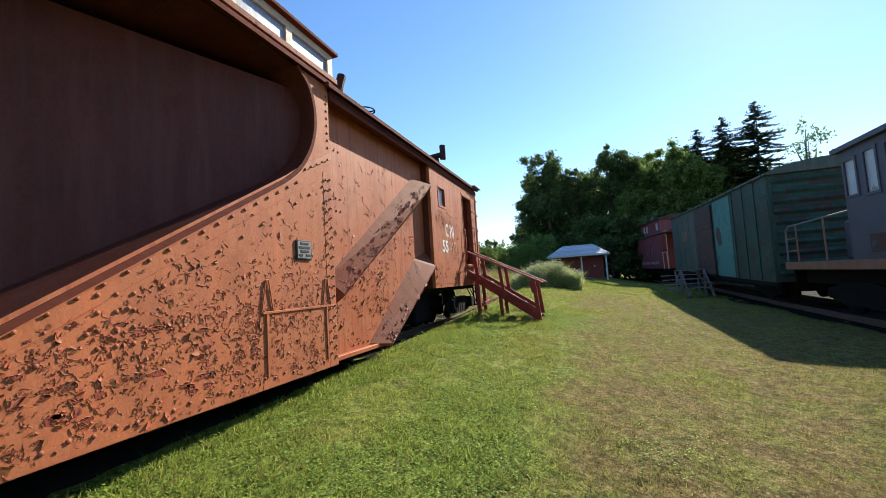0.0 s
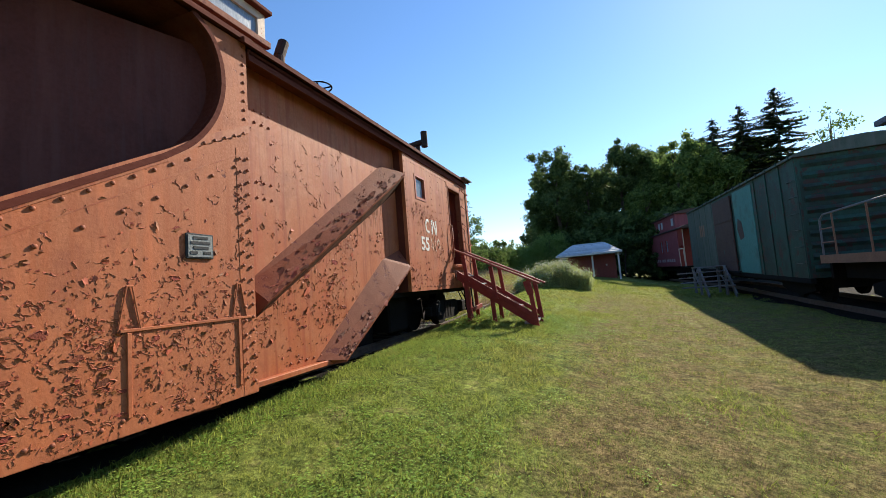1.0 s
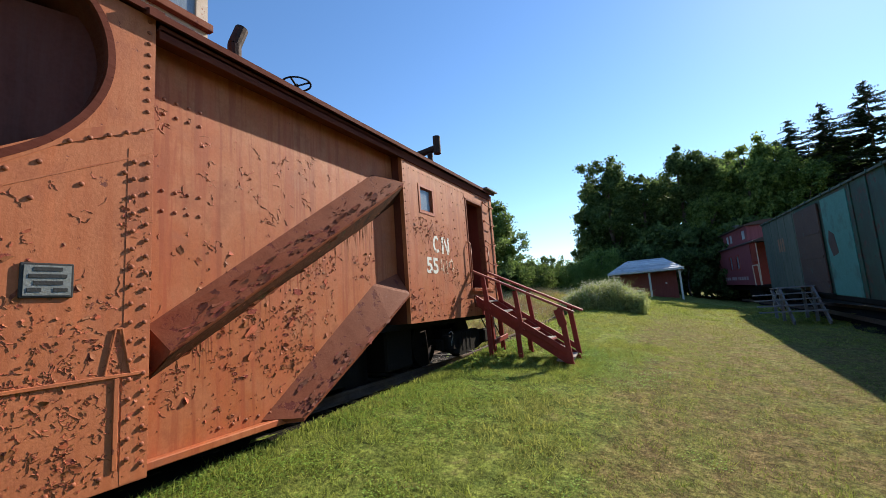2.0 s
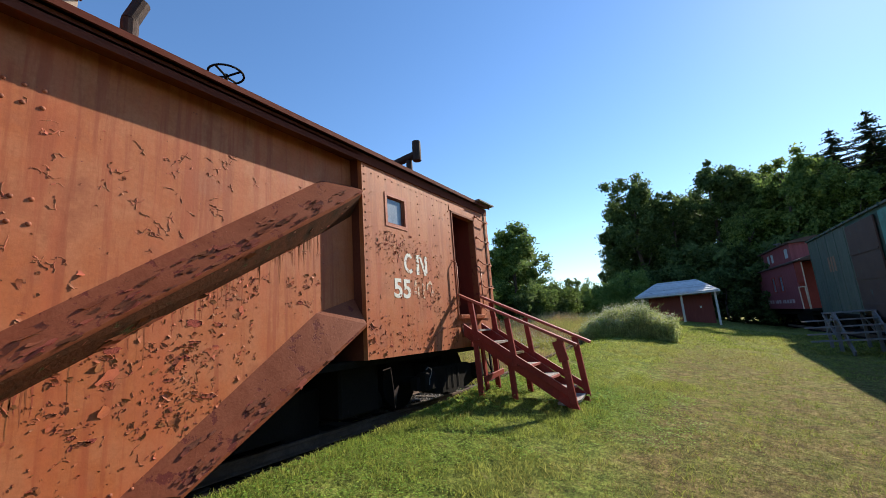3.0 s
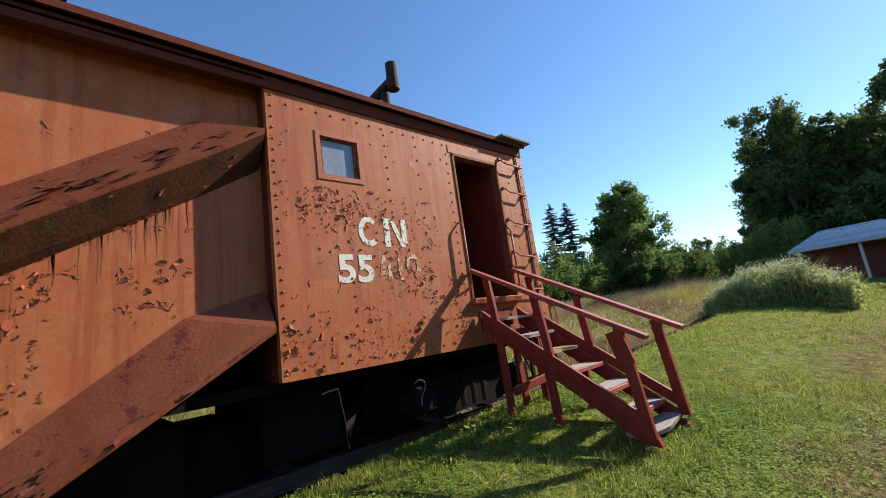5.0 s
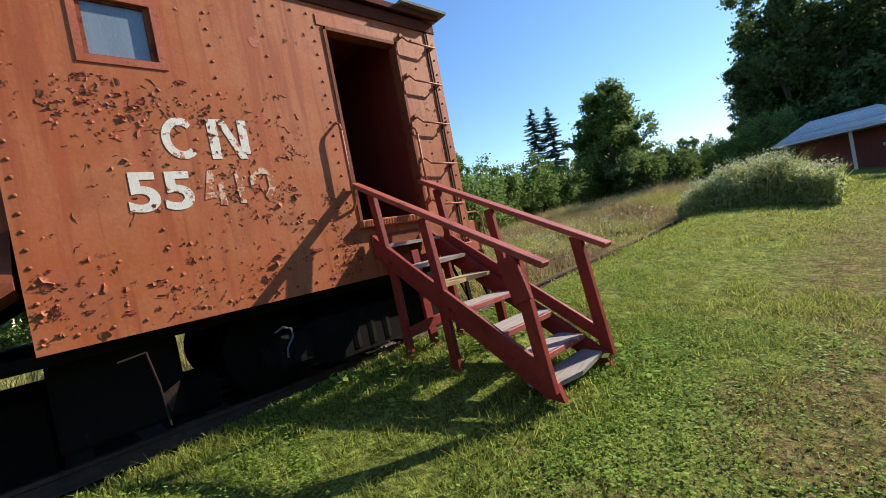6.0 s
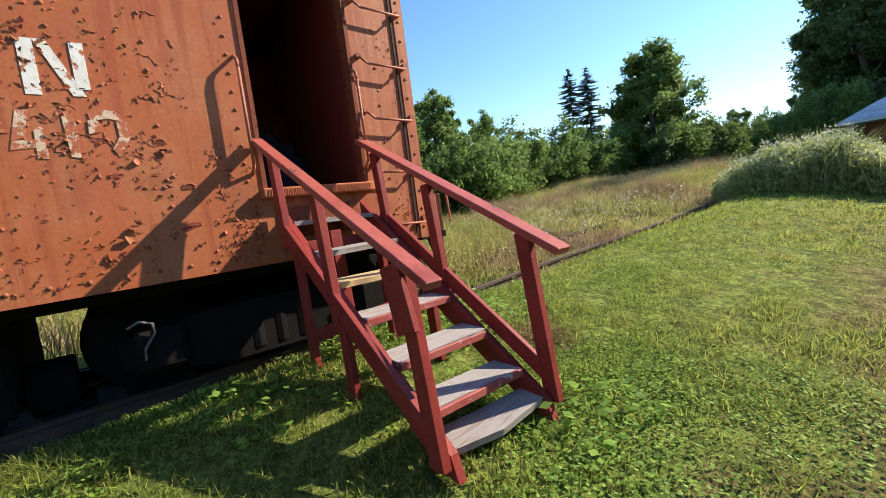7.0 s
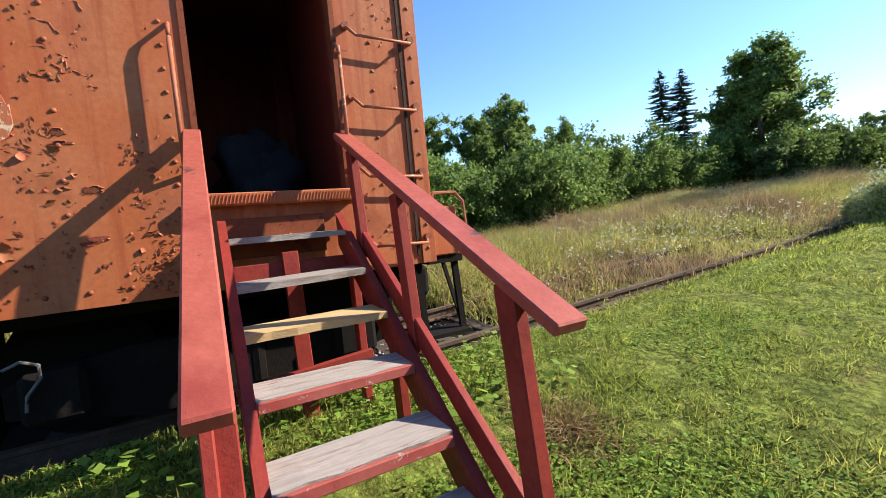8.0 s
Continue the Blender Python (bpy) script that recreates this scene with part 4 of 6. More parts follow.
# ---- the row of cars on the other track ----
def bogie_parts(parent, x0, x1, yc, z0):
    """Two axles with wheels between the sides x0 and x1."""
    for dy in (-0.85, 0.85):
        for x in (x0 + 0.75, x1 - 0.75):
            w = B()
            rod(w, (x - 0.06, yc + dy, z0 + 0.42), (x + 0.06, yc + dy, z0 + 0.42), 0.42, 24)
            part("wheel", w, BLACK, parent)
    for x in (x0 + 0.42, x1 - 0.42):
        f = B()
        loft(f, [[(x + dx, yc - 1.15, z0 + 0.55), (x + dx, yc - 0.4, z0 + 0.72), (x + dx, yc + 0.4, z0 + 0.72), (x + dx, yc + 1.15, z0 + 0.55), (x + dx, yc + 1.15, z0 + 0.36), (x + dx, yc + 0.4, z0 + 0.22), (x + dx, yc - 0.4, z0 + 0.22), (x + dx, yc - 1.15, z0 + 0.36)] for dx in (-0.07, 0.07)])
        part("side_frame", f, BLACK, parent)


def arched_roof(y0, y1, x0, x1, z, rise, thick):
    prof = []
    for i in range(11):
        u = i / 10
        prof.append((x0 + (x1 - x0) * u, z + rise * (1 - (2 * u - 1) ** 2) + thick))
    prof += [(x1, z), (x0, z)]
    return loft(B(), [[(x, y, zz) for x, zz in prof] for y in (y0, y1)])


boxcar = thing("boxcar", (5.48, 14.95, -0.22), "faded teal and grey boxcar with rust stains, teal darkened for shade", "boxcar", local=True, turn=(1.9, 0, 0.6))
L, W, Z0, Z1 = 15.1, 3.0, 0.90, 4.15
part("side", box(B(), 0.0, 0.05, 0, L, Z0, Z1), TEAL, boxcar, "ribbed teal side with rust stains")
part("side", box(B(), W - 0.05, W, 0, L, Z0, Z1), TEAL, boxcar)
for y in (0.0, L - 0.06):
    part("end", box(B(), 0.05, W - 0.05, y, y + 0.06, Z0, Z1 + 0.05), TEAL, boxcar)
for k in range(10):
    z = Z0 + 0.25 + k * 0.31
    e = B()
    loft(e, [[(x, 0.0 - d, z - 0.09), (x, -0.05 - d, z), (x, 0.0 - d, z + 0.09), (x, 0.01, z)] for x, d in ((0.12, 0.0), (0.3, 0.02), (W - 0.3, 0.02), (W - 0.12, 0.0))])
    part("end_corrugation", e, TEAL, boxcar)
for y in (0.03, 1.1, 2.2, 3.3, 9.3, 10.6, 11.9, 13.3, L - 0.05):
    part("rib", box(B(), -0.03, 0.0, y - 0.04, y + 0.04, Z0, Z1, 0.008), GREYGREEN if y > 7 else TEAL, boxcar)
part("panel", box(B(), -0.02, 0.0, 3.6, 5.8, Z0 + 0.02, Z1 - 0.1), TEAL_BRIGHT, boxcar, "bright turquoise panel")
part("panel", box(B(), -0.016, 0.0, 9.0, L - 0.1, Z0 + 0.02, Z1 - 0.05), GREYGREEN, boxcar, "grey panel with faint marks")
slide = part("sliding_door", box(B(), -0.07, -0.02, 6.1, 8.9, Z0 + 0.05, Z1 - 0.15, 0.01), BOXRUST, boxcar, "dark rusted sliding door")
for k in range(3):
    part("door_rib", box(B(), -0.095, -0.07, 6.15, 8.85, Z0 + 0.4 + k * 0.85, Z0 + 0.47 + k * 0.85), BOXRUST, slide)
part("door_track", box(B(), -0.10, -0.02, 5.8, 12.2, Z0 - 0.02, Z0 + 0.05), BLACK, boxcar)
mark = B()
for k in range(3):
    box(mark, -0.022, -0.017, 11.2 + 0.4 * k, 11.45 + 0.4 * k, 2.6, 3.2)
part("faded_mark", mark, LOCO_TRIM, boxcar, "faded orange marking")
patch = B()
plate(patch, [(4.9, 2.25), (5.4, 2.15), (5.65, 2.6), (5.45, 3.0), (5.05, 2.85)], -0.026, -0.02)
part("rust_patch", patch, BOXRUST, boxcar)
part("roof", arched_roof(-0.12, L + 0.12, -0.08, W + 0.08, Z1, 0.30, 0.06), GREYGREEN, boxcar)
for k in range(18):
    y = 0.1 + k * 0.87
    part("roof_lip", box(B(), -0.10, -0.06, y, y + 0.06, Z1 - 0.02, Z1 + 0.08), TEAL, boxcar)
part("underframe", box(B(), 0.5, W - 0.5, 0.1, L - 0.1, Z0 - 0.30, Z0), BLACK, boxcar)
part("side_sill", box(B(), 0.0, 0.12, 0.0, L, Z0 - 0.14, Z0), BLACK, boxcar)
for yc in (1.9, L - 1.9):
    bogie_parts(boxcar, 0.0, W, yc, 0.14)
for z in (1.3, 1.75, 2.2, 2.65, 3.1, 3.55):
    r = B()
    tube(r, [(0.0, 0.10, z), (-0.07, 0.12, z), (-0.07, 0.52, z), (0.0, 0.54, z)], 0.012)
    part("ladder_rung", r, GREYGREEN, boxcar)

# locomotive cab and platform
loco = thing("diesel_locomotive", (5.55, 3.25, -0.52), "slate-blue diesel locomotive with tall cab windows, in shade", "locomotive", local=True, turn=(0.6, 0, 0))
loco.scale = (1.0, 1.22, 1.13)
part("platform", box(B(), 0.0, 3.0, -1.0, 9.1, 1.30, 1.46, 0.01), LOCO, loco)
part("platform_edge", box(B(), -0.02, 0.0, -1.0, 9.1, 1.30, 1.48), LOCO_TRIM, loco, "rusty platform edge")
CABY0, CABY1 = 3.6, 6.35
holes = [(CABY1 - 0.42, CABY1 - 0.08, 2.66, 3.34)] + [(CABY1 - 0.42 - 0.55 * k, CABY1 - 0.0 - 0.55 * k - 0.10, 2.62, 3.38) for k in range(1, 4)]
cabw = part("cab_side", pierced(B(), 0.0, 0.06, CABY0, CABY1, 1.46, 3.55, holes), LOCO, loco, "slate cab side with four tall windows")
part("cab_side", box(B(), 2.94, 3.0, CABY0, CABY1, 1.46, 3.55), LOCO, loco)
endw = part("cab_end", box(B(), 0.06, 2.94, CABY1 - 0.06, CABY1, 1.46, 3.55), LOCO, loco)
part("cab_end", box(B(), 0.06, 2.94, CABY0, CABY0 + 0.06, 1.46, 3.55), LOCO, loco)
for h in holes:
    part("window_frame", pierced(B(), -0.02, 0.0, h[0] - 0.03, h[1] + 0.03, h[2] - 0.03, h[3] + 0.03, [(h[0] + 0.015, h[1] - 0.015, h[2] + 0.02, h[3] - 0.02)]), LOCO, cabw)
    part("pane", box(B(), 0.02, 0.03, h[0], h[1], h[2], h[3]), PALE_GLASS, cabw, "dirty pale cab window")
part("cab_roof", arched_roof(CABY0 - 0.2, CABY1 + 0.14, -0.10, 3.1, 3.53, 0.28, 0.09), LOCO, loco)
part("long_hood", box(B(), 0.6, 2.4, -1.0, CABY0, 1.46, 3.1, 0.06), LOCO, loco)
part("low_hood", box(B(), 0.9, 2.1, CABY1, 8.2, 1.46, 2.35, 0.06), LOCO, loco)
part("tank", box(B(), 0.3, 2.7, 2.4, 5.2, 0.45, 1.15, 0.08), BLACK, loco)
recess = part("side_hatch", box(B(), -0.012, 0.0, CABY1 - 1.45, CABY1 - 0.55, 1.60, 1.92), BOXRUST, loco, "dark rusted side hatch")
hr = B()
tube(hr, [(0.04, CABY1, 2.42), (0.04, 8.85, 2.36), (0.04, 9.02, 2.25), (0.04, 9.05, 1.46)], 0.022)
part("handrail", hr, GREYWOOD, loco, "pale platform handrail")
for y in (7.3, 8.5):
    part("rail_post", rod(B(), (0.04, y, 1.46), (0.04, y, 2.38), 0.02), LOCO_TRIM, loco)
for z in (1.75, 2.05):
    part("end_rail", rod(B(), (0.04, 8.5, z), (0.04, 9.05, z), 0.015), LOCO_TRIM, loco)
bogie_parts(loco, 0.0, 3.0, 6.9, 0.30)
bogie_parts(loco, 0.0, 3.0, 1.2, 0.30)
part("underframe", box(B(), 0.4, 2.6, -0.9, 9.0, 0.95, 1.30), BLACK, loco)
part("buffer_beam", box(B(), 0.2, 2.8, 9.1, 9.2, 0.95, 1.46), BLACK, loco)

# caboose at the far end
caboose = thing("caboose", (5.25, 32.3, 0.18), "faded red wooden caboose with a cupola under dark trees", "caboose", local=True, turn=(1.3, 0, 6.2))
caboose.scale = (1.1, 1.2, 1.16)
CL, CW, C0, C1 = 10.2, 2.9, 1.0, 3.15
cside = part("side", pierced(B(), 0.0, 0.06, 1.0, CL, C0, C1, [(3.2, 3.75, 1.9, 2.65), (4.6, 5.15, 1.9, 2.65)]), CABOOSE, caboose, "faded plum-red boarded side")
part("side", box(B(), CW - 0.06, CW, 1.0, CL, C0, C1), CABOOSE, caboose)
for y in (3.2, 4.6):
    part("pane", box(B(), 0.035, 0.045, y, y + 0.55, 1.9, 2.65), FROST, cside)
    part("window_frame", pierced(B(), -0.02, 0.0, y - 0.06, y + 0.61, 1.84, 2.71, [(y + 0.02, y + 0.53, 1.92, 2.63)]), CAB_RED, cside)
part("end", box(B(), 0.06, CW - 0.06, 1.0, 1.06, C0, C1), CAB_RED, caboose, "bright red caboose end")
part("end", box(B(), 0.06, CW - 0.06, CL - 0.06, CL, C0, C1), CABOOSE, caboose)
part("porch_side", box(B(), 0.02, 0.07, 0.15, 1.0, 2.2, C1), CAB_RED, caboose)
part("roof", arched_roof(-0.1, CL + 0.5, -0.12, CW + 0.12, C1, 0.28, 0.06), BOXRUST, caboose)
part("cupola", pierced(B(), 0.30, 0.36, 2.2, 7.6, C1, C1 + 1.05, [(2.6, 3.2, C1 + 0.38, C1 + 0.85), (5.2, 5.75, C1 + 0.38, C1 + 0.85), (6.0, 6.55, C1 + 0.38, C1 + 0.85)]), CABOOSE, caboose)
cupl = part("cupola_end", pierced(B(), 0.0, 0.05, 0.36, CW - 0.3, C1, C1 + 1.05, []), CABOOSE, caboose)
cupl.matrix_basis = pose(1.45, 2.2, C1 + 0.55, 0, 0, 90)
part("cupola_roof", arched_roof(2.0, 7.8, 0.15, CW - 0.15, C1 + 1.05, 0.18, 0.05), BOXRUST, caboose)
for y in (2.6, 5.2, 6.0):
    part("pane", box(B(), 0.325, 0.335, y, y + 0.6, C1 + 0.38, C1 + 0.85), PALE_GLASS, caboose)
part("platform", box(B(), 0.0, CW, 0.0, 1.0, C0 - 0.1, C0), BLACK, caboose)
part("underframe", box(B(), 0.3, CW - 0.3, 0.2, CL, C0 - 0.3, C0 - 0.1), BLACK, caboose)
for k in range(11):
    part("side_letter", box(B(), -0.008, 0.0, 2.0 + 0.45 * k, 2.0 + 0.45 * k + (0.32 if k not in (4, 7) else 0.1), 1.28, 1.46), CAB_TEXT, caboose, "faded pale painted letter")
for k in range(3):
    part("emblem_bar", box(B(), -0.008, 0.0, 8.5, 9.4, 1.75 + 0.35 * k, 1.95 + 0.35 * k), CAB_TEXT, caboose, "faded pale emblem bar")
for z in (0.0, 0.9):
    g = B()
    tube(g, [(0.0, 0.05, 1.0), (-0.03, 0.05, 2.0), (-0.03, 0.9, 2.0), (0.0, 0.9, 1.0)] if z == 0 else [(0.05, 0.12, 1.0), (0.05, 0.12, 3.1)], 0.025)
    part("porch_rail", g, CREAM, caboose)
for yc in (2.3, CL - 1.8):
    bogie_parts(caboose, 0.0, CW, yc, 0.1)
vent = B()
rod(vent, (1.0, 6.6, C1 + 1.05), (1.0, 6.6, C1 + 1.5), 0.08, 10)
rod(vent, (1.0, 6.6, C1 + 1.5), (1.0, 6.6, C1 + 1.56), 0.2, 10)
part("stove_pipe", vent, CHALK, caboose)

# grey wooden steps with a landing beside the boxcar
land = thing("wooden_landing", (4.95, 22.6, 0.1), "weathered grey wooden steps and landing beside the boxcar", "steps")
lz = 1.22
for k in range(6):
    part("deck_board", box(B(), 4.2, 5.3, 22.5 + 0.24 * k, 22.72 + 0.24 * k, lz - 0.04, lz), GREYWOOD, land)
for x in (4.27, 5.23):
    for y in (22.56, 23.85):
        part("post", box(B(), x - 0.045, x + 0.045, y - 0.045, y + 0.045, gz(x, y) - 0.02, lz - 0.04), GREYWOOD, land)
for x in (4.27, 5.23):
    part("stringer", bar(B(), (x, 22.5, lz - 0.1), (x, 21.1, gz(x, 21.1) + 0.05), 0.05, 0.2), GREYWOOD, land)
    part("brace", bar(B(), (x, 22.56, 0.4), (x, 23.85, 1.1), 0.04, 0.09), GREYWOOD, land)
for k in range(4):
    y, z = 22.3 - 0.30 * k, lz - 0.22 - 0.2 * k
    part("tread", box(B(), 3.38, 5.27, y - 0.13, y + 0.13, z - 0.04, z), GREYWOOD, land)
part("front_brace", bar(B(), (4.22, 22.56, 0.45), (4.22, 23.85, 1.12), 0.04, 0.09), GREYWOOD, land)
part("front_brace", bar(B(), (4.215, 22.56, 1.12), (4.215, 23.85, 0.5), 0.03, 0.09), GREYWOOD, land)

# rails of the other track
track2 = thing("railway_track", (6.1, 12.0, -0.3), "rusty rails of the second track in dark shade", "railway track", kind="structure")
for off in (6.25, 7.69):
    r = B()
    loft(r, [[(off - 0.0 - 0.08 * max(0, y - 26) * 1.0 + a, y, gz(5, y) + 0.02 + b) for a, b in ((-0.05, 0), (0.05, 0), (0.035, 0.14), (-0.035, 0.14))] for y in (-6, 3, 10, 18, 26, 32, 40)])
    part("rail", r, STEEL, track2)

# ---- shed ----
shed = thing("shed", (-0.7, 34.0, 0.95), "small dark red shed with hipped silver-grey roof and porch", "shed")
zb = 0.95
for y0, y1 in ((33.3, 33.38), (36.3, 36.38)):
    part("wall", box(B(), -2.25, 1.1, y0, y1, zb - 0.25, 2.72), SHEDWALL, shed)
for x0 in (-2.25, 1.02):
    part("wall", box(B(), x0, x0 + 0.08, 33.38, 36.3, zb - 0.25, 2.72), SHEDWALL, shed)
part("door", box(B(), 0.15, 0.75, 33.26, 33.3, zb - 0.1, 2.5), SHEDWALL, shed)
part("door_mark", box(B(), 0.42, 0.52, 33.25, 33.26, 1.85, 1.97), SHEDPOST, shed)
for x in (-0.42, 1.28, -2.5):
    part("porch_post", box(B(), x - 0.055, x + 0.055, 32.3, 32.41, gz(x, 32.3) - 0.05, 2.74), SHEDPOST, shed, "pale porch post")
E0, E1, ER, RZ = (-2.85, 31.95), (1.55, 36.75), 2.74, 3.62
hip = B()
c = [hip.verts.new(p) for p in ((E0[0], E0[1], ER), (E1[0], E0[1], ER), (E1[0], E1[1], ER), (E0[0], E1[1], ER), (-1.75, 34.3, RZ), (0.45, 34.3, RZ))]
u = [hip.verts.new(p) for p in ((E0[0], E0[1], ER - 0.08), (E1[0], E0[1], ER - 0.08), (E1[0], E1[1], ER - 0.08), (E0[0], E1[1], ER - 0.08))]
for f in ((0, 1, 5, 4), (1, 2, 5), (2, 3, 4, 5), (3, 0, 4)):
    hip.faces.new([c[i] for i in f])
for i in range(4):
    hip.faces.new((u[i], u[(i + 1) % 4], c[(i + 1) % 4], c[i]))
hip.faces.new(u[::-1])
roof = part("roof", hip, SHINGLE, shed, "hipped roof of silver-grey weathered shingles")
for k in range(7):
    f0, f1 = k / 7, (k + 1) / 7 + 0.03
    course = B()
    for a0, b0 in ((f0, f1),):
        xa0, xb0 = E0[0] + 1.1 * a0, E1[0] - 1.1 * a0
        xa1, xb1 = E0[0] + 1.1 * b0, E1[0] - 1.1 * b0
        ya, yb = E0[1] + 2.35 * a0, E0[1] + 2.35 * min(1, b0)
        za, zc = ER + 0.88 * a0 + 0.035, ER + 0.88 * min(1, b0) + 0.012
        loft(course, [[(xa0, ya, za), (xb0, ya, za), (xb1, yb, zc), (xa1, yb, zc)], [(xa0, ya, za - 0.03), (xb0, ya, za - 0.03), (xb1, yb, zc - 0.03), (xa1, yb, zc - 0.03)]])
    part("shingle_course", course, SHINGLE, roof)

# ---- trees ----
def leaf_cards(centres, per, spread_, size, seed):
    """Small four-cornered leaves scattered round the centres."""
    r = np.random.default_rng(seed)
    n = len(centres) * per
    c = np.repeat(centres, per, axis=0)
    off = r.normal(size=(n, 3))
    off /= np.linalg.norm(off, axis=1)[:, None]
    off *= (r.random(n) ** 0.55)[:, None] * np.repeat(spread_, per)[:, None]
    off[:, 2] *= 0.8
    p = c + off
    a = r.normal(size=(n, 3))
    a /= np.linalg.norm(a, axis=1)[:, None]
    b = np.cross(a, r.normal(size=(n, 3)))
    b /= np.linalg.norm(b, axis=1)[:, None]
    s = (size * r.uniform(0.6, 1.35, n))[:, None]
    v = np.stack((p - a * s, p - b * s * 0.55, p + a * s, p + b * s * 0.55), 1).reshape(-1, 3)
    return v, np.arange(n * 4).reshape(-1, 4)


def trunk_mesh(h, r, limbs, seed, lean=0.0):
    rr = random.Random(seed)
    bm = B()
    pts = [Vector((lean * h * (k / 5) ** 2 + rr.uniform(-0.1, 0.1) * (k > 0), rr.uniform(-0.1, 0.1) * (k > 0), h * k / 5)) for k in range(6)]
    for k in range(5):
        rod(bm, pts[k], pts[k + 1], r * (1 - k / 5.4), 8, r * (1 - (k + 1) / 5.4))
    for tip, at in limbs:
        i = min(4, int(at * 5))
        base = pts[i].lerp(pts[i + 1], at * 5 - i)
        mid = base.lerp(Vector(tip), 0.55) + Vector((0, 0, -0.25))
        rod(bm, base, mid, r * 0.34, 6, r * 0.2)
        rod(bm, mid, Vector(tip), r * 0.2, 5, r * 0.06)
    return bm


def crown_leaves(centres, per, spread_, size, seed):
    """Three-cornered leaves, thickest in the heart of each clump and thinning outwards."""
    r = np.random.default_rng(seed)
    n = len(centres) * per
    off = r.normal(size=(n, 3)) * (0.52 * np.repeat(spread_, per))[:, None]
    off[:, 2] *= 0.85
    p = np.repeat(centres, per, axis=0) + off
    a = r.normal(size=(n, 3))
    a /= np.linalg.norm(a, axis=1)[:, None]
    b = np.cross(a, r.normal(size=(n, 3)))
    b /= np.linalg.norm(b, axis=1)[:, None]
    s = (size * r.uniform(0.6, 1.4, n))[:, None]
    v = np.stack((p - a * s, p + a * s * 0.5 - b * s * 0.75, p + a * s * 0.5 + b * s * 0.75), 1).reshape(-1, 3)
    return v, np.arange(n * 3).reshape(-1, 3)


def leafy_tree(name, h, width, seed, material, at, label, clumps=300, per=105, size=0.13, low=0.12, boughs=22, group="trees behind the field"):
    """A trunk with limbs that carry boughs; each bough carries clumps of leaves."""
    r = np.random.default_rng(seed)
    tree = thing(name, (*at, gz(*at) - 0.05), label, "tree", group, local=True)
    f = low + (0.97 - low) * ((np.arange(boughs) + r.random(boughs)) / boughs) ** 0.9
    env = np.sin(np.pi * np.clip((f - low * 0.5) / (1.1 - low * 0.5), 0, 1)) ** 0.6
    a = np.arange(boughs) * 2.4 + r.uniform(-0.6, 0.6, boughs)
    d = width * env * r.uniform(0.35, 0.82, boughs)
    heads = np.stack((d * np.cos(a), d * np.sin(a), f * h * 0.96), 1)
    reach = width * (0.26 + 0.20 * env) * r.uniform(0.7, 1.2, boughs)
    of = r.integers(0, boughs, clumps)
    off = r.normal(size=(clumps, 3))
    off /= np.linalg.norm(off, axis=1)[:, None]
    off *= (reach[of] * r.random(clumps) ** 0.4 * r.uniform(0.7, 1.25, clumps))[:, None]
    centres = heads[of] + off
    centres[:, 2] = np.maximum(centres[:, 2], 0.1 * width)
    rad = width * r.uniform(0.10, 0.20, clumps)
    v, faces = crown_leaves(centres, per, rad, size, seed + 1)
    v[:, 2] = np.maximum(v[:, 2], 0.02)
    limbs = [(tuple(c), float(np.clip(c[2] / h - 0.16, 0.08, 0.92))) for c in heads[::2]]
    part("trunk", trunk_mesh(h * 0.93, 0.035 * h * 0.6, limbs, seed), BARK, tree, smooth=True)
    array_mesh("crown", v, faces, material, tree, kind="")
    return tree


def spruce(name, h, width, seed, at, label, group="spruces", bare=0.1, blunt=2.4):
    """A straight trunk with whorls of boughs that droop and turn up, each set with flat sprays of needles."""
    r = np.random.default_rng(seed)
    tree = thing(name, (*at, gz(*at) - 0.05), label, "tree", group, local=True)
    tips = []
    vs = []
    z = h * bare
    while z < h * 0.985:
        depth = h - z
        reach = width * (1 - math.exp(-depth / blunt))
        for _ in range(int(r.integers(5, 9))):
            a = r.random() * 2 * np.pi
            ln = max(0.12, reach * r.uniform(0.55, 1.15))
            z0 = z + r.uniform(-0.12, 0.12)
            rise = r.uniform(-0.05, 0.12)
            m = max(3, int(ln * 7))
            s_ = np.linspace(0.12, 1, m)
            px, py = np.cos(a) * ln * s_, np.sin(a) * ln * s_
            pz = z0 + ln * (rise * s_ - 0.30 * s_ ** 1.4 + 0.20 * s_ ** 3)
            if ln > 1.0:
                tips.append(((px[-1], py[-1], pz[-1]), z0))
            for i in range(m):
                for _s in range(11):
                    w = r.uniform(0.16, 0.42) * (0.55 + 0.45 * min(1.0, depth / 4)) * (1.15 - 0.5 * s_[i])
                    t = a + r.choice((-1, 1)) * r.uniform(0.1, 1.25)
                    q = np.array((px[i], py[i], pz[i] + r.uniform(-0.05, 0.04)))
                    e = np.array((np.cos(t), np.sin(t), r.uniform(-0.55, 0.18))) * w
                    g = np.array((-np.sin(t), np.cos(t), r.uniform(-0.6, 0.6))) * w * 0.24
                    vs += [q - g, q + e, q + g]
        z += r.uniform(0.22, 0.38) * (0.7 + 0.5 * min(1.0, depth / 6))
    stem = trunk_mesh(h, 0.014 * h, [], seed)
    for tip, z0 in tips:
        rod(stem, (0, 0, z0), tip, 0.035, 4, 0.01)
    part("trunk", stem, BARK, tree, smooth=True)
    v = np.array(vs)
    array_mesh("crown", v, np.arange(len(v)).reshape(-1, 3), NEEDLE, tree, kind="")
    return tree


def again(ob, at, turn, size):
    c = copy_thing(ob, pose(*at, gz(*at) - 0.05, 0, 0, turn))
    c.scale = size if isinstance(size, tuple) else (size,) * 3
    return c


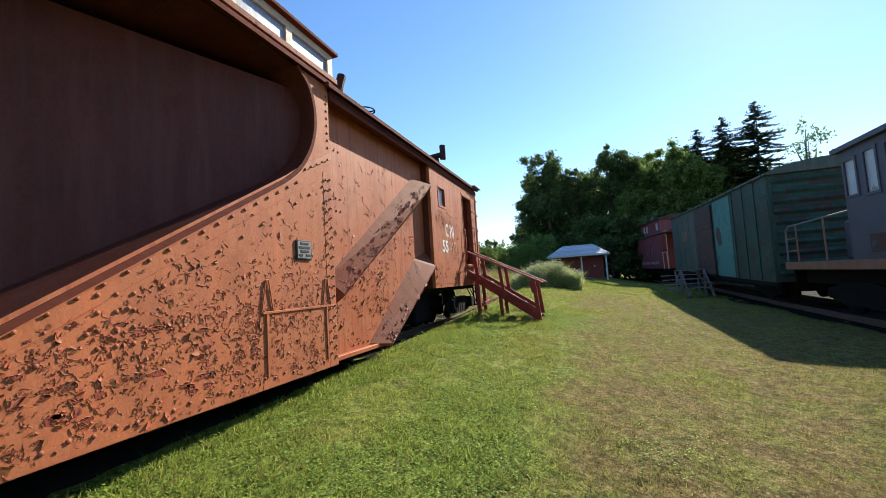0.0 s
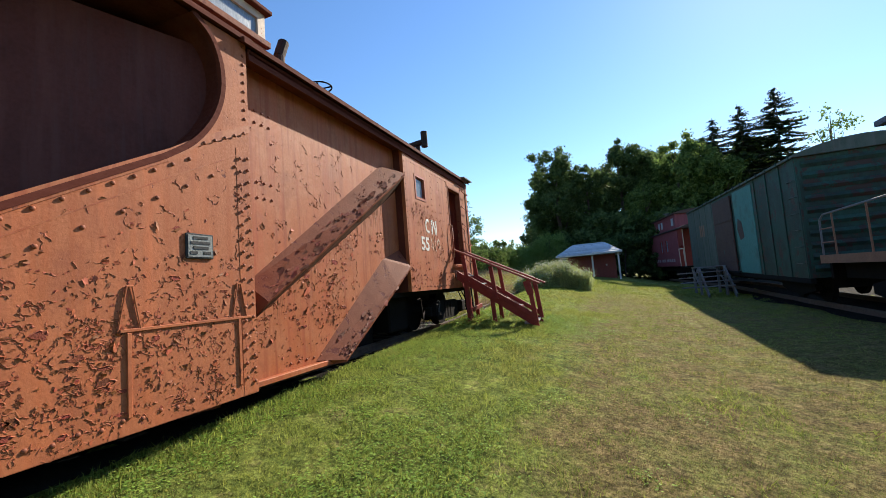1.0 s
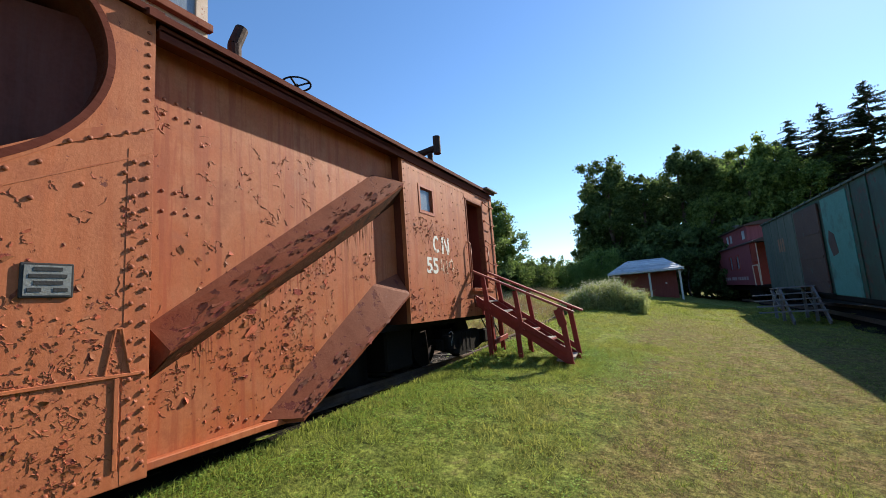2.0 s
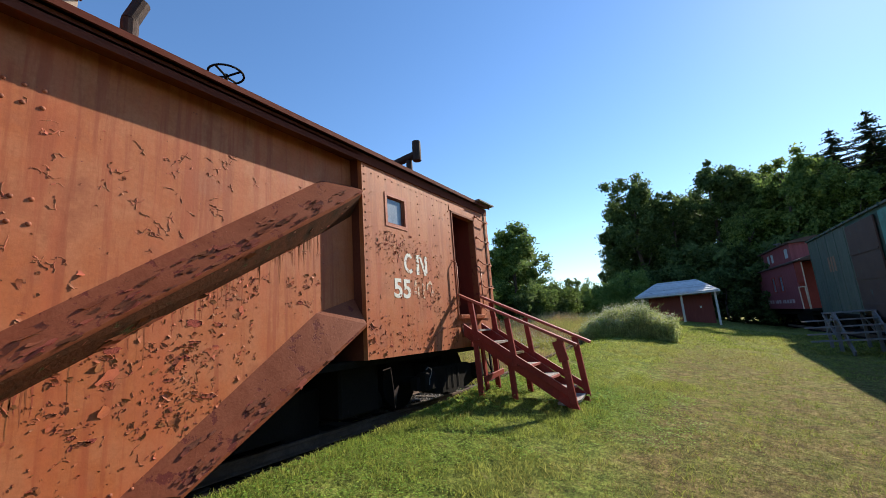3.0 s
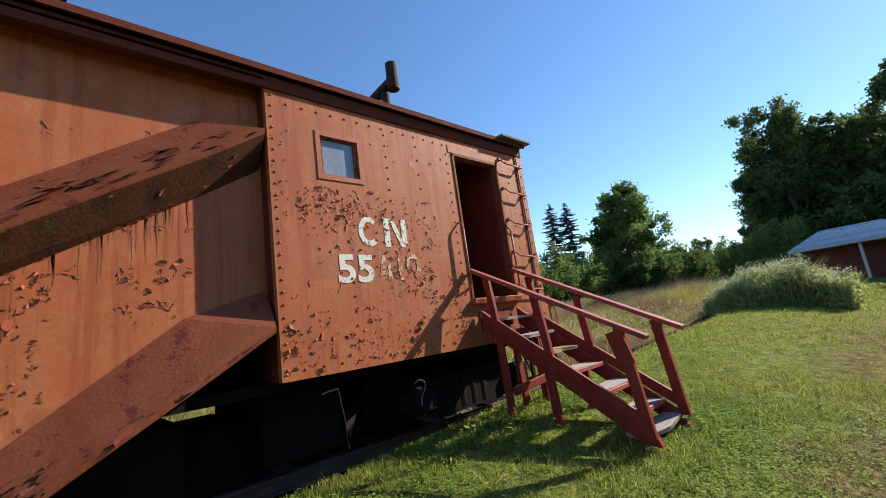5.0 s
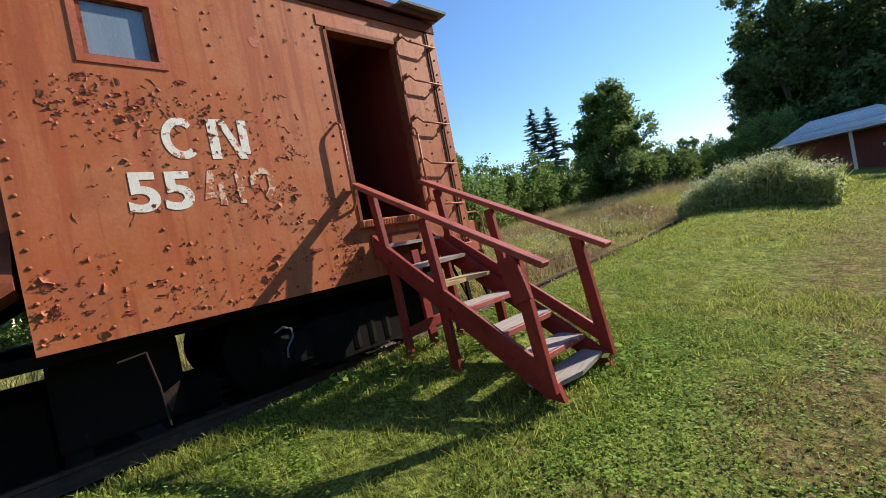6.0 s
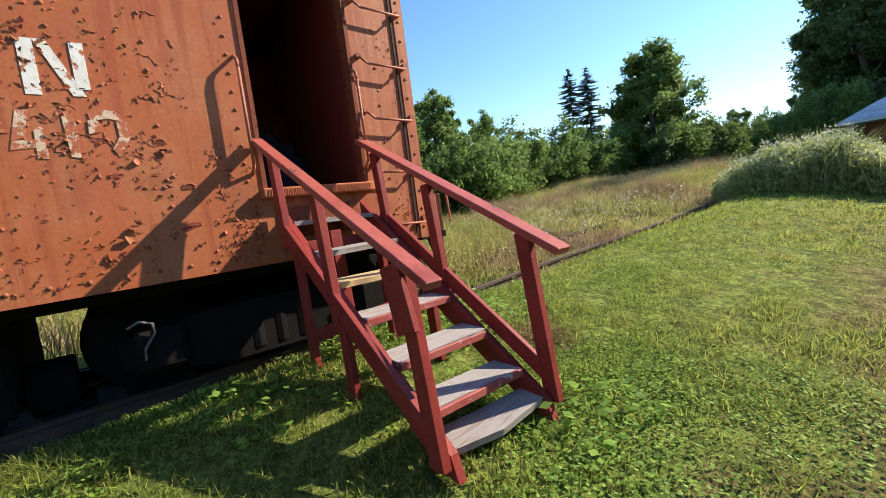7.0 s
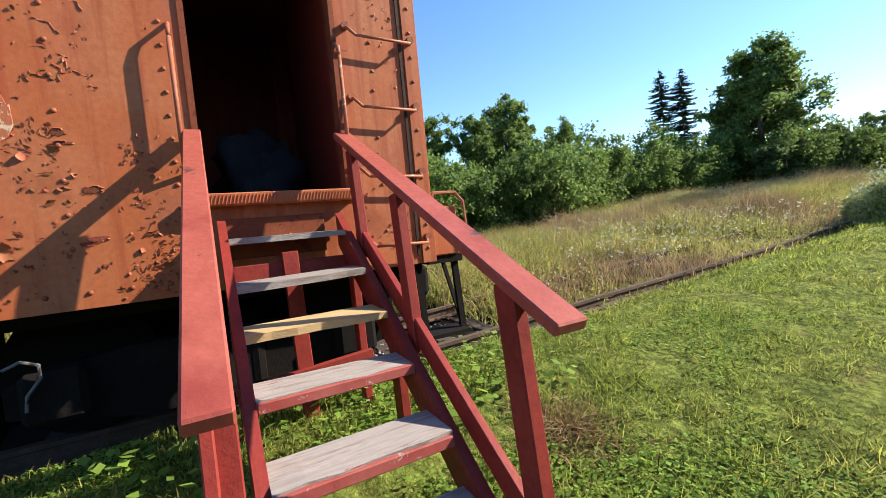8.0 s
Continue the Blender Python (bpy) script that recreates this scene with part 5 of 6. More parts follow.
DARK = "tall dark green leafy tree with a ragged crown"
t_a = leafy_tree("broadleaf_tree", 13.3, 3.1, 11, LEAF_DARK, (-3.6, 46), DARK)
t_b = leafy_tree("broadleaf_tree", 13.9, 2.6, 23, LEAF_DARK, (2.6, 47), DARK, low=0.06)
t_c = leafy_tree("broadleaf_tree", 13.0, 2.8, 37, LEAF, (7.4, 45), "leafy tree catching more light, before the dark wood")
for src, x, y, turn, s in ((t_a, -5.3, 48.5, 70, 0.78), (t_b, -0.7, 47.5, 130, 0.84), (t_a, 5.2, 48, 200, 1.02), (t_b, 9.6, 47, 30, 0.86), (t_c, 4.4, 44.5, 100, 0.72), (t_c, 10.4, 44, 250, 0.86), (t_b, 13.0, 46, 310, 0.88),
                           (t_a, 1.2, 52, 20, 0.95), (t_b, 7.6, 53, 80, 1.0), (t_a, 14.5, 51, 160, 0.95), (t_b, 18.5, 47, 220, 0.62), (t_a, 22, 43, 300, 0.55), (t_a, 27, 40, 60, 0.5), (t_b, 12, 57, 120, 1.1), (t_a, -2.6, 53, 250, 0.9)):
    again(src, (x, y), turn, s)
undergrowth = leafy_tree("shrub", 3.6, 2.0, 51, LEAF_DARK, (2.0, 40.5), "dark leafy undergrowth at the foot of the wood", clumps=70, per=80, size=0.13, low=0.1, boughs=9, group="undergrowth")
for x, y, turn, s in ((-0.8, 41.5, 40, 1.1), (4.6, 41.5, 90, 1.2), (7.4, 41, 150, 1.15), (10.2, 40, 200, 1.2), (12.8, 39, 260, 1.3), (-3.4, 42.5, 320, 1.0), (9.0, 37.5, 10, 0.9), (0.6, 44, 75, 1.6), (6.2, 43.5, 115, 1.7), (3.2, 44, 15, 1.6), (8.8, 43, 275, 1.7)):
    again(undergrowth, (x, y), turn, s)

s_a = spruce("spruce", 15.7, 3.0, 5, (15.3, 44.5), "tall broad dark spruce standing above the wood", blunt=2.6)
s_b = spruce("spruce", 15.0, 1.9, 9, (12.9, 45.2), "slim dark spruce standing above the wood", blunt=2.0)
again(s_b, (10.9, 46.0), 100, 0.96)
again(s_b, (-22.3, 44), 40, (0.62, 0.62, 0.74))
again(s_b, (-20.8, 44.4), 160, (0.62, 0.62, 0.715))
dead_top = leafy_tree("bare_tree", 13.2, 2.6, 44, LEAF, (18.6, 44.0), "thin half-bare tree top with few leaves", clumps=70, per=14, size=0.12, low=0.45, boughs=26)

t_d = leafy_tree("broadleaf_tree", 10.2, 2.8, 71, LEAF, (-15.3, 44), "broad rounded green tree beyond the hedge", clumps=320, per=100, size=0.125)
t_d.scale = (1.18, 1.18, 1.0)
t_e = leafy_tree("poplar", 7.4, 1.6, 83, LEAF, (-19.0, 25.2), "slender light green tree behind the hedge", clumps=240, per=90, size=0.085, boughs=24, group="trees behind the hedge")
for src, x, y, turn, s in ((t_e, -18.4, 22.6, 120, 0.86), (t_e, -20.5, 27.4, 220, 0.9), (t_e, -19.5, 20.6, 300, 0.9), (t_d, -17.2, 45.5, 100, 0.78), (t_e, -10.6, 47, 40, 0.62), (t_c, -40, 50, 0, 0.9), (t_a, -36, 36, 60, 0.8), (t_c, -34, 24, 130, 0.85), (t_a, -42, 14, 10, 0.9), (t_c, -34, 4, 200, 0.9), (t_a, -10.5, 70, 45, 0.62), (t_c, -7.5, 62, 145, 0.5)):
    again(src, (x, y), turn, s)

HEDGE = "dense green hedge bush beside the meadow"
h_a = leafy_tree("hedge_bush", 3.9, 2.2, 91, LEAF, (-15.8, 24.0), HEDGE, clumps=170, per=75, size=0.075, low=0.05, boughs=12, group="hedge")
h_b = leafy_tree("hedge_bush", 3.5, 2.3, 97, LEAF_LIGHT, (-16.2, 27.5), "lighter green hedge bush beside the meadow", clumps=170, per=75, size=0.075, low=0.05, boughs=12, group="hedge")
hr_ = random.Random(8)
for k in range(27):
    y = 16 + 2.2 * k
    x = -16.0 - 0.5 * math.sin(k * 1.3) - 0.05 * (y - 20) + (0.16 * max(0, y - 44))
    again(h_b if k % 3 else h_a, (x, y), hr_.uniform(0, 360), hr_.uniform(0.82, 1.18))
for k in range(14):
    y = 40 + 1.9 * k
    again(h_a if k % 2 else undergrowth, (-12.8 + 0.55 * k * (0.9 if k < 8 else 0.55), y), hr_.uniform(0, 360), hr_.uniform(0.75, 1.05))
for k in range(9):
    again(h_a, (-20 - 2 * k % 5, 14 - 4.0 * k), hr_.uniform(0, 360), 1.15)
again(h_b, (-4.1, 39.5), 60, (0.85, 0.85, 1.0))
again(h_b, (-5.6, 40.5), 160, (0.75, 0.75, 0.75))
again(h_b, (-6.8, 42.5), 200, 0.8)

# distant woods all round
dr = np.random.default_rng(3)
ang = np.sort(dr.random(420) * 2 * np.pi)
dist = dr.uniform(150, 190, 420)
far_c = np.stack((np.cos(ang) * dist, np.sin(ang) * dist, dr.uniform(1.5, 9.5, 420)), 1)
v, f = leaf_cards(far_c, 60, np.full(420, 5.5), 1.3, 77)
v[:, 2] = np.maximum(v[:, 2], 0.0)
array_mesh("distant_woods", v, f, LEAF_DARK, None, "hazy dark line of distant woods", "trees", "stuff")


# ---- grass ----
def blade_field(name, xy, height, width, lean, material, label, category, seed, droop=0.0):
    """Grass: each blade a bent strip of two quads or one triangle."""
    r = np.random.default_rng(seed)
    n = len(xy)
    z = ground_z(xy[:, 0], xy[:, 1]) - 0.01
    h = height * r.uniform(0.5, 1.3, n)
    a = r.random(n) * 2 * np.pi
    side = np.stack((np.cos(a), np.sin(a), np.zeros(n)), 1) * (width * r.uniform(0.6, 1.4, n))[:, None]
    b = r.random(n) * 2 * np.pi
    tip = np.stack((np.cos(b), np.sin(b), np.zeros(n)), 1) * (lean * h * r.random(n))[:, None]
    base = np.stack((xy[:, 0], xy[:, 1], z), 1)
    top = base + tip
    top[:, 2] += h * r.uniform(0.75, 1.0, n)
    if droop:
        mid = base + tip * 0.3
        mid[:, 2] += h * 0.62
        v = np.stack((base - side, base + side, mid + side * 0.8, mid - side * 0.8, top), 1).reshape(-1, 3)
        k = np.arange(n)[:, None] * 5
        f = np.concatenate((k + np.array((0, 1, 2)), k + np.array((0, 2, 3)), k + np.array((3, 2, 4))), 0)
    else:
        v = np.stack((base - side, base + side, top), 1).reshape(-1, 3)
        f = np.arange(n * 3).reshape(-1, 3)
    return array_mesh(name, v, f, material, None, label, category)


LATTICE = np.random.default_rng(40).random((256, 256))


def lattice_noise(x, y):
    i, j = np.floor(x).astype(int), np.floor(y).astype(int)
    u, w = x - i, y - j
    u, w = u * u * (3 - 2 * u), w * w * (3 - 2 * w)
    a, b = LATTICE[i % 256, j % 256], LATTICE[(i + 1) % 256, j % 256]
    c, d = LATTICE[i % 256, (j + 1) % 256], LATTICE[(i + 1) % 256, (j + 1) % 256]
    return (a * (1 - u) + b * u) * (1 - w) + (c * (1 - u) + d * u) * w


def patchy(xy, seed, scale=1.0):
    """Uneven patches between 0 and 1 over the plan, about 2.5 m / scale across."""
    x, y = xy[:, 0] * 0.42 * scale + 7.3 * seed, xy[:, 1] * 0.42 * scale + 3.1 * seed
    k = 0.55 * lattice_noise(x, y) + 0.3 * lattice_noise(2.1 * x + 9, 2.1 * y + 4) + 0.15 * lattice_noise(4.3 * x + 2, 4.3 * y + 8)
    return np.clip(0.5 + (k - 0.5) * 1.9, 0, 1)


def dryness(xy):
    """How worn and dry the lawn is: green beside the plough, a dry strip up the field."""
    k = smooth_step(-0.6, 0.15, xy[:, 0] + 1.3 * (patchy(xy, 3.0, 1.4) - 0.5)) * (1 - 0.65 * smooth_step(15.0, 23.0, xy[:, 1]))
    return k * (0.45 + 0.55 * patchy(xy, 6.0, 1.9))


gr = np.random.default_rng(12)


def scatter(n, x0, x1, y0, y1):
    return np.stack((gr.uniform(x0, x1, n), gr.uniform(y0, y1, n)), 1)


pts = scatter(1700000, -5.2, 8.0, -0.5, 30.0)
away = np.hypot(pts[:, 0] - 0.5, pts[:, 1] - np.clip(pts[:, 1], -0.5, 10.0))
away = np.maximum(away, np.hypot(np.maximum(pts[:, 0] - 0.5, 0.5 - pts[:, 0]) * 0.6, np.maximum(1.6 - pts[:, 1], 0) * 0 + np.maximum(pts[:, 1] - 10, 0)))
lawn = pts[gr.random(len(pts)) < np.clip(3.4 / np.maximum(away, 2.6), 0, 1) ** 1.1 * 0.5]
lawn_d = np.hypot(lawn[:, 0] - 0.5, np.maximum(lawn[:, 1] - 10.0, 0))
dry = 0.04 + 0.66 * dryness(lawn) > gr.random(len(lawn))
keep = (lawn[:, 0] > -3.10) | (lawn[:, 1] > 11.9)
keep &= ~((np.abs(lawn[:, 0] - RAIL_X + 0.7) < 0.85) & (lawn[:, 1] < 15.5))
keep &= (lawn[:, 0] > RAIL_X + 0.1) & (lawn[:, 0] < 5.8 - 0.075 * np.maximum(lawn[:, 1] - 30, 0))
lush = keep & ~dry
lump = (0.25 + 1.3 * patchy(lawn, 1.0, 11.0) + 0.5 * patchy(lawn, 2.0, 3.4)) * (1 - 0.35 * dryness(lawn))
wide = np.maximum(1.0, lawn_d / 4.0)
blade_field("lawn_grass", lawn[lush], 0.048 * lump[lush] ** 1.3, 0.0048 * wide[lush], 1.5, BLADE, "short mown green lawn grass", "grass", 5)
thin = keep & ~lush
blade_field("dry_grass", lawn[thin], 0.032, 0.004 * wide[thin], 1.4, THATCH, "dry yellowed blades in the lawn", "grass", 6)
edge = np.concatenate((scatter(6500, -3.15, -2.7, 0.4, 9.5), scatter(2500, -3.15, -2.2, 9.0, 11.9), scatter(1500, -1.5, -0.6, 10.0, 11.6)))
blade_field("edge_grass", edge[gr.random(len(edge)) < 0.75], 0.075, 0.0045, 0.9, BLADE, "longer uncut grass along the plough's edge", "grass", 8, droop=1)
wx = np.concatenate((scatter(130000, -3.1, 1.6, 0.3, 15.0), scatter(9000, -3.2, -0.6, 9.0, 12.2)))
wx = wx[patchy(wx, 7.0, 2.6) * (1 - 0.75 * dryness(wx)) + 0.3 * gr.random(len(wx)) > 0.57 + 0.5 * smooth_step(10.5, 14.0, wx[:, 1])]
n = len(wx)
wc = np.stack((wx[:, 0], wx[:, 1], ground_z(wx[:, 0], wx[:, 1]) + gr.uniform(0.01, 0.05, n)), 1)
a = gr.random(n) * 6.283
s = gr.uniform(0.006, 0.015, n)[:, None]
ax1 = np.stack((np.cos(a), np.sin(a), gr.uniform(-0.4, 0.4, n)), 1) * s
ax2 = np.stack((-np.sin(a), np.cos(a), gr.uniform(-0.4, 0.4, n)), 1) * s * 0.8
v = np.stack((wc - ax1, wc - ax2, wc + ax1, wc + ax2), 1).reshape(-1, 3)
array_mesh("clover_leaves", v, np.arange(n * 4).reshape(-1, 4), CLOVER, None, "small broad clover and weed leaves in the lawn", "weeds")
wx = np.concatenate((scatter(420, -2.9, -1.9, 9.7, 12.3), scatter(90, -1.1, -0.6, 10.9, 11.6), scatter(200, -4.6, -3.0, 12.0, 14.5)))
n = len(wx)
wc = np.stack((wx[:, 0], wx[:, 1], ground_z(wx[:, 0], wx[:, 1]) + gr.uniform(0.03, 0.13, n)), 1)
a = gr.random(n) * 6.283
s = gr.uniform(0.018, 0.042, n)[:, None]
ax1 = np.stack((np.cos(a), np.sin(a), gr.uniform(-0.3, 0.5, n)), 1) * s
ax2 = np.stack((-np.sin(a), np.cos(a), gr.uniform(-0.3, 0.3, n)), 1) * s * 0.7
v = np.stack((wc - ax1, wc - ax2, wc + ax1, wc + ax2), 1).reshape(-1, 3)
array_mesh("broad_weeds", v, np.arange(n * 4).reshape(-1, 4), CLOVER, None, "broad-leaved weeds growing round the steps", "weeds")

# meadow beyond the rails
mw = np.concatenate((scatter(90000, -17, -3.6, 13.0, 34.0), scatter(22000, -14, -1.5, 26.0, 42.0), scatter(16000, -16, -5.6, 4.0, 16.0), scatter(9000, -10, -6.2, -6, 6)))
mk = mw[:, 0] < RAIL_X + 0.05 + 0.32 * smooth_step(13.5, 17.0, mw[:, 1]) + 0.5 * (patchy(mw, 2.0, 1.1) - 0.5)
mk &= (mw[:, 1] > 13.2) | (mw[:, 0] < -6.3)
mw = mw[mk]
rise = smooth_step(0.1, 3.5, RAIL_X - mw[:, 0])
tall = (0.20 + 0.42 * rise) * (0.45 + 1.0 * patchy(mw, 9.0, 1.7))
brown = 0.75 * patchy(mw, 8.0, 1.3) + 0.35 * gr.random(len(mw)) > 0.62
blade_field("meadow_grass", mw[~brown], tall[~brown], 0.0085, 1.5, MEADOW, "tall straw-coloured and green meadow grass", "grass", 9, droop=1)
blade_field("dead_stalks", mw[brown], tall[brown] * 1.15, 0.007, 1.2, STALK, "brown dead stalks and seed heads in the meadow", "grass", 10, droop=1)
leafy = mw[patchy(mw, 12.0, 1.5) > 0.62][::9]
wc = np.stack((leafy[:, 0], leafy[:, 1], ground_z(leafy[:, 0], leafy[:, 1]) + gr.uniform(0.08, 0.55, len(leafy))), 1)
v, f = crown_leaves(wc, 8, np.full(len(wc), 0.2), 0.02, 61)
array_mesh("meadow_weeds", v, f, MEADOW, None, "green leafy weeds among the meadow grass", "weeds")
tuft = mw[(patchy(mw, 5.0, 0.55) > 0.55)][::17]
tz = np.stack((tuft[:, 0], tuft[:, 1], ground_z(tuft[:, 0], tuft[:, 1]) + gr.uniform(0.35, 0.75, len(tuft))), 1)
v, f = leaf_cards(tz, 3, np.full(len(tuft), 0.06), 0.022, 5)
array_mesh("meadow_flowers", v, f, FLOWER, None, "pale wild flower heads in the meadow", "flowers")
# the clump of tall flowering weeds before the shed
u, w = gr.uniform(-1, 1, 9000), gr.uniform(-1, 1, 9000)
cl = np.stack((-2.1 + 1.6 * u + 0.25 * np.sin(5 * w), 22.5 + 1.25 * w + 0.3 * np.sin(4 * u)), 1)
dome = (1 - 0.3 * np.abs(u) ** 6) * (1 - 0.15 * (u < 0) * np.abs(u)) * (0.8 + 0.3 * patchy(cl, 3.0, 3.0)) * (0.7 + 0.6 * patchy(cl, 5.0, 11.0))
blade_field("tall_weed_clump", cl, 0.95 * dome, 0.008, 0.7, WEED, "clump of tall pale flowering weeds before the shed", "weeds", 14, droop=1)
wc = np.stack((cl[:, 0], cl[:, 1], ground_z(cl[:, 0], cl[:, 1]) + gr.uniform(0.05, 0.85, len(cl)) * dome), 1)
v, f = crown_leaves(wc, 4, np.full(len(wc), 0.13), 0.05, 62)
array_mesh("weed_leaves", v, f, WEED, None, "narrow leaves of the tall weeds", "weeds")
tz = np.stack((cl[:, 0], cl[:, 1], ground_z(cl[:, 0], cl[:, 1]) + gr.uniform(0.55, 1.05, len(cl)) * dome), 1)[::2]
v, f = leaf_cards(tz, 3, np.full(len(tz), 0.12), 0.026, 15)
array_mesh("weed_flowers", v, f, FLOWER, None, "whitish flower heads on the tall weeds", "flowers")

# a tuft of dead straw beside the steps
th = gr.random(1500) * 6.283
rad = np.abs(gr.normal(size=1500)) * 0.16
straw = np.stack((-1.66 + rad * np.cos(th), 11.86 + rad * np.sin(th)), 1)
blade_field("straw_tuft", straw, 0.07, 0.004, 2.6, THATCH, "tuft of dead straw in the lawn beside the steps", "grass", 17, droop=1)

# cinder bed under the plough, its colour blackened for the car's shade
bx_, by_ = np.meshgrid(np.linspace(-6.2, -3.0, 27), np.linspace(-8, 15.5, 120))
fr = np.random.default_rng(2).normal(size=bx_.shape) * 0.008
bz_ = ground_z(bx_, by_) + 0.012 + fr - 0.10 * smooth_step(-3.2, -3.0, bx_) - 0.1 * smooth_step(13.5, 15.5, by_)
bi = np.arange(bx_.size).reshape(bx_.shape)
array_mesh("track_bed", np.stack((bx_, by_, bz_), -1).reshape(-1, 3), np.stack((bi[:-1, :-1], bi[:-1, 1:], bi[1:, 1:], bi[1:, :-1]), -1).reshape(-1, 4), SHADED_CINDER, None, "cinder track bed under the plough, blackened for the shade there", "track bed", "structure")

# dark sheet along the second track, standing for the shaded ground
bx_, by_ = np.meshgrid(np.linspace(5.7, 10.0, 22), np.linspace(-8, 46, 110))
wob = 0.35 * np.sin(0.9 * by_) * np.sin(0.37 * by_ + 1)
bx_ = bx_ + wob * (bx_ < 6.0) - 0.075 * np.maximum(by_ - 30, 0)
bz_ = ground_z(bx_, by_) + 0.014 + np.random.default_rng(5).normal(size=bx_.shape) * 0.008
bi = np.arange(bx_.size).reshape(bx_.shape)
array_mesh("track_bed", np.stack((bx_, by_, bz_), -1).reshape(-1, 3), np.stack((bi[:-1, :-1], bi[:-1, 1:], bi[1:, 1:], bi[1:, :-1]), -1).reshape(-1, 4), SHADED_CINDER, None, "dark sheet for the shade along the second track", "track bed", "structure")

# loose ballast between the rails and sticks
bx = scatter(1500, -5.4, -3.0, 11.2, 15.5)
r0 = gr.uniform(0.012, 0.035, len(bx))
octa = np.array(((1, 0, 0), (-1, 0, 0), (0, 1, 0), (0, -1, 0), (0, 0, 0.7), (0, 0, -0.7)))
of = np.array(((0, 2, 4), (2, 1, 4), (1, 3, 4), (3, 0, 4), (2, 0, 5), (1, 2, 5), (3, 1, 5), (0, 3, 5)))
v = (octa[None] * gr.uniform(0.6, 1.2, (len(bx), 6, 1))) * r0[:, None, None] + np.stack((bx[:, 0], bx[:, 1], np.maximum(ground_z(bx[:, 0], bx[:, 1]), 0.12) + r0 * 0.3), 1)[:, None]
array_mesh("ballast_stones", v.reshape(-1, 3), (of[None] + (np.arange(len(bx)) * 6)[:, None, None]).reshape(-1, 3), GRAVEL, None, "loose grey ballast stones between the rails", "gravel")

# ---- peeling paint ----
def peel(regions, x, seed, parent, label="", lift=0.4, limit=lambda y: 9.0):
    """Torn paint: ragged scraps that curl away from the steel along one edge, each over the bare patch that it came from.
    regions: (y0, y1, z0, z1, number, size)."""
    r = np.random.default_rng(seed)
    V, F, BV, BF = [], [], [], []
    for y0, y1, z0, z1, num, size in regions:
        made = 0
        while made < num:
            y, z = r.uniform(y0, y1), r.uniform(z0, z1)
            if z > limit(y):
                continue
            if noise.noise(Vector((y * 2.3 + seed, z * 2.3, seed))) + r.uniform(-0.35, 0.35) < 0.0 and r.random() > 0.12:
                continue
            made += 1
            s = size * r.uniform(0.35, 1.2) * (1.8 if r.random() < 0.12 else 1.0)
            el, a, w = r.uniform(0.4, 0.95), r.uniform(0, 6.283), r.normal(1.4, 1.4)
            up = r.uniform(0.35, 1.0) * lift * s
            flake, patch = [], []
            for i in range(9):
                t = i / 9 * 6.283
                q = s * r.uniform(0.45, 1.15)
                dy, dz = q * math.cos(t), q * math.sin(t) * el
                dy, dz = dy * math.cos(a) - dz * math.sin(a), dy * math.sin(a) + dz * math.cos(a)
                g = (dy * math.cos(w) + dz * math.sin(w)) / s
                g = max(0.0, g + 0.3)
                flake.append((x + 0.0035 + up * g ** 1.5, y + dy - 0.35 * s * g * g * math.cos(w), z + dz - 0.35 * s * g * g * math.sin(w)))
                q = r.uniform(0.75, 1.15)
                patch.append((x + 0.0012, y + dy * q + 0.25 * s * math.cos(w), z + dz * q + 0.25 * s * math.sin(w)))
            k = len(V)
            V += [(x + 0.0045 + up * 0.05, y, z)] + flake
            F += [(k, k + 1 + i, k + 1 + (i + 1) % 9) for i in range(9)]
            if r.random() < 0.3:
                k = len(BV)
                BV += [(x + 0.0012, y + 0.25 * s * math.cos(w), z + 0.25 * s * math.sin(w))] + patch
                BF += [(k, k + 1 + i, k + 1 + (i + 1) % 9) for i in range(9)]
    array_mesh("flaking_paint", np.array(V), np.array(F), FLAKE, parent, label, "", "stuff")
    array_mesh("bare_primer", np.array(BV), np.array(BF), BARE, parent, "dark bare patches under the torn paint", "", "stuff")


front = [(1.0, 4.28, 0.36, 1.15, 620, 0.021), (1.0, 4.28, 0.9, 1.65, 240, 0.021), (2.0, 4.1, 1.4, 2.1, 60, 0.026), (4.08, 4.3, 0.4, 2.4, 180, 0.017), (1.0, 3.8, 0.4, 1.2, 24, 0.04)]


def under_rim(y):
    return 0.50 + 0.56 * y


peel(front, XS, 3, side_plate, "curled flakes of orange paint", limit=under_rim)
wing_r = [(4.5, 7.5, 2.2, 3.4, 40, 0.013), (4.35, 6.2, 0.45, 1.5, 330, 0.017), (5.7, 6.6, 0.9, 2.2, 240, 0.022), (4.6, 5.6, 1.7, 2.1, 34, 0.03), (6.9, 7.4, 1.75, 2.3, 22, 0.026), (5.0, 6.6, 0.8, 1.9, 60, 0.040), (4.5, 5.6, 2.2, 3.1, 8, 0.02)]
peel(wing_r, XW, 5, wing, "curled flakes of orange paint", lift=0.45, limit=lambda y: 3.4)
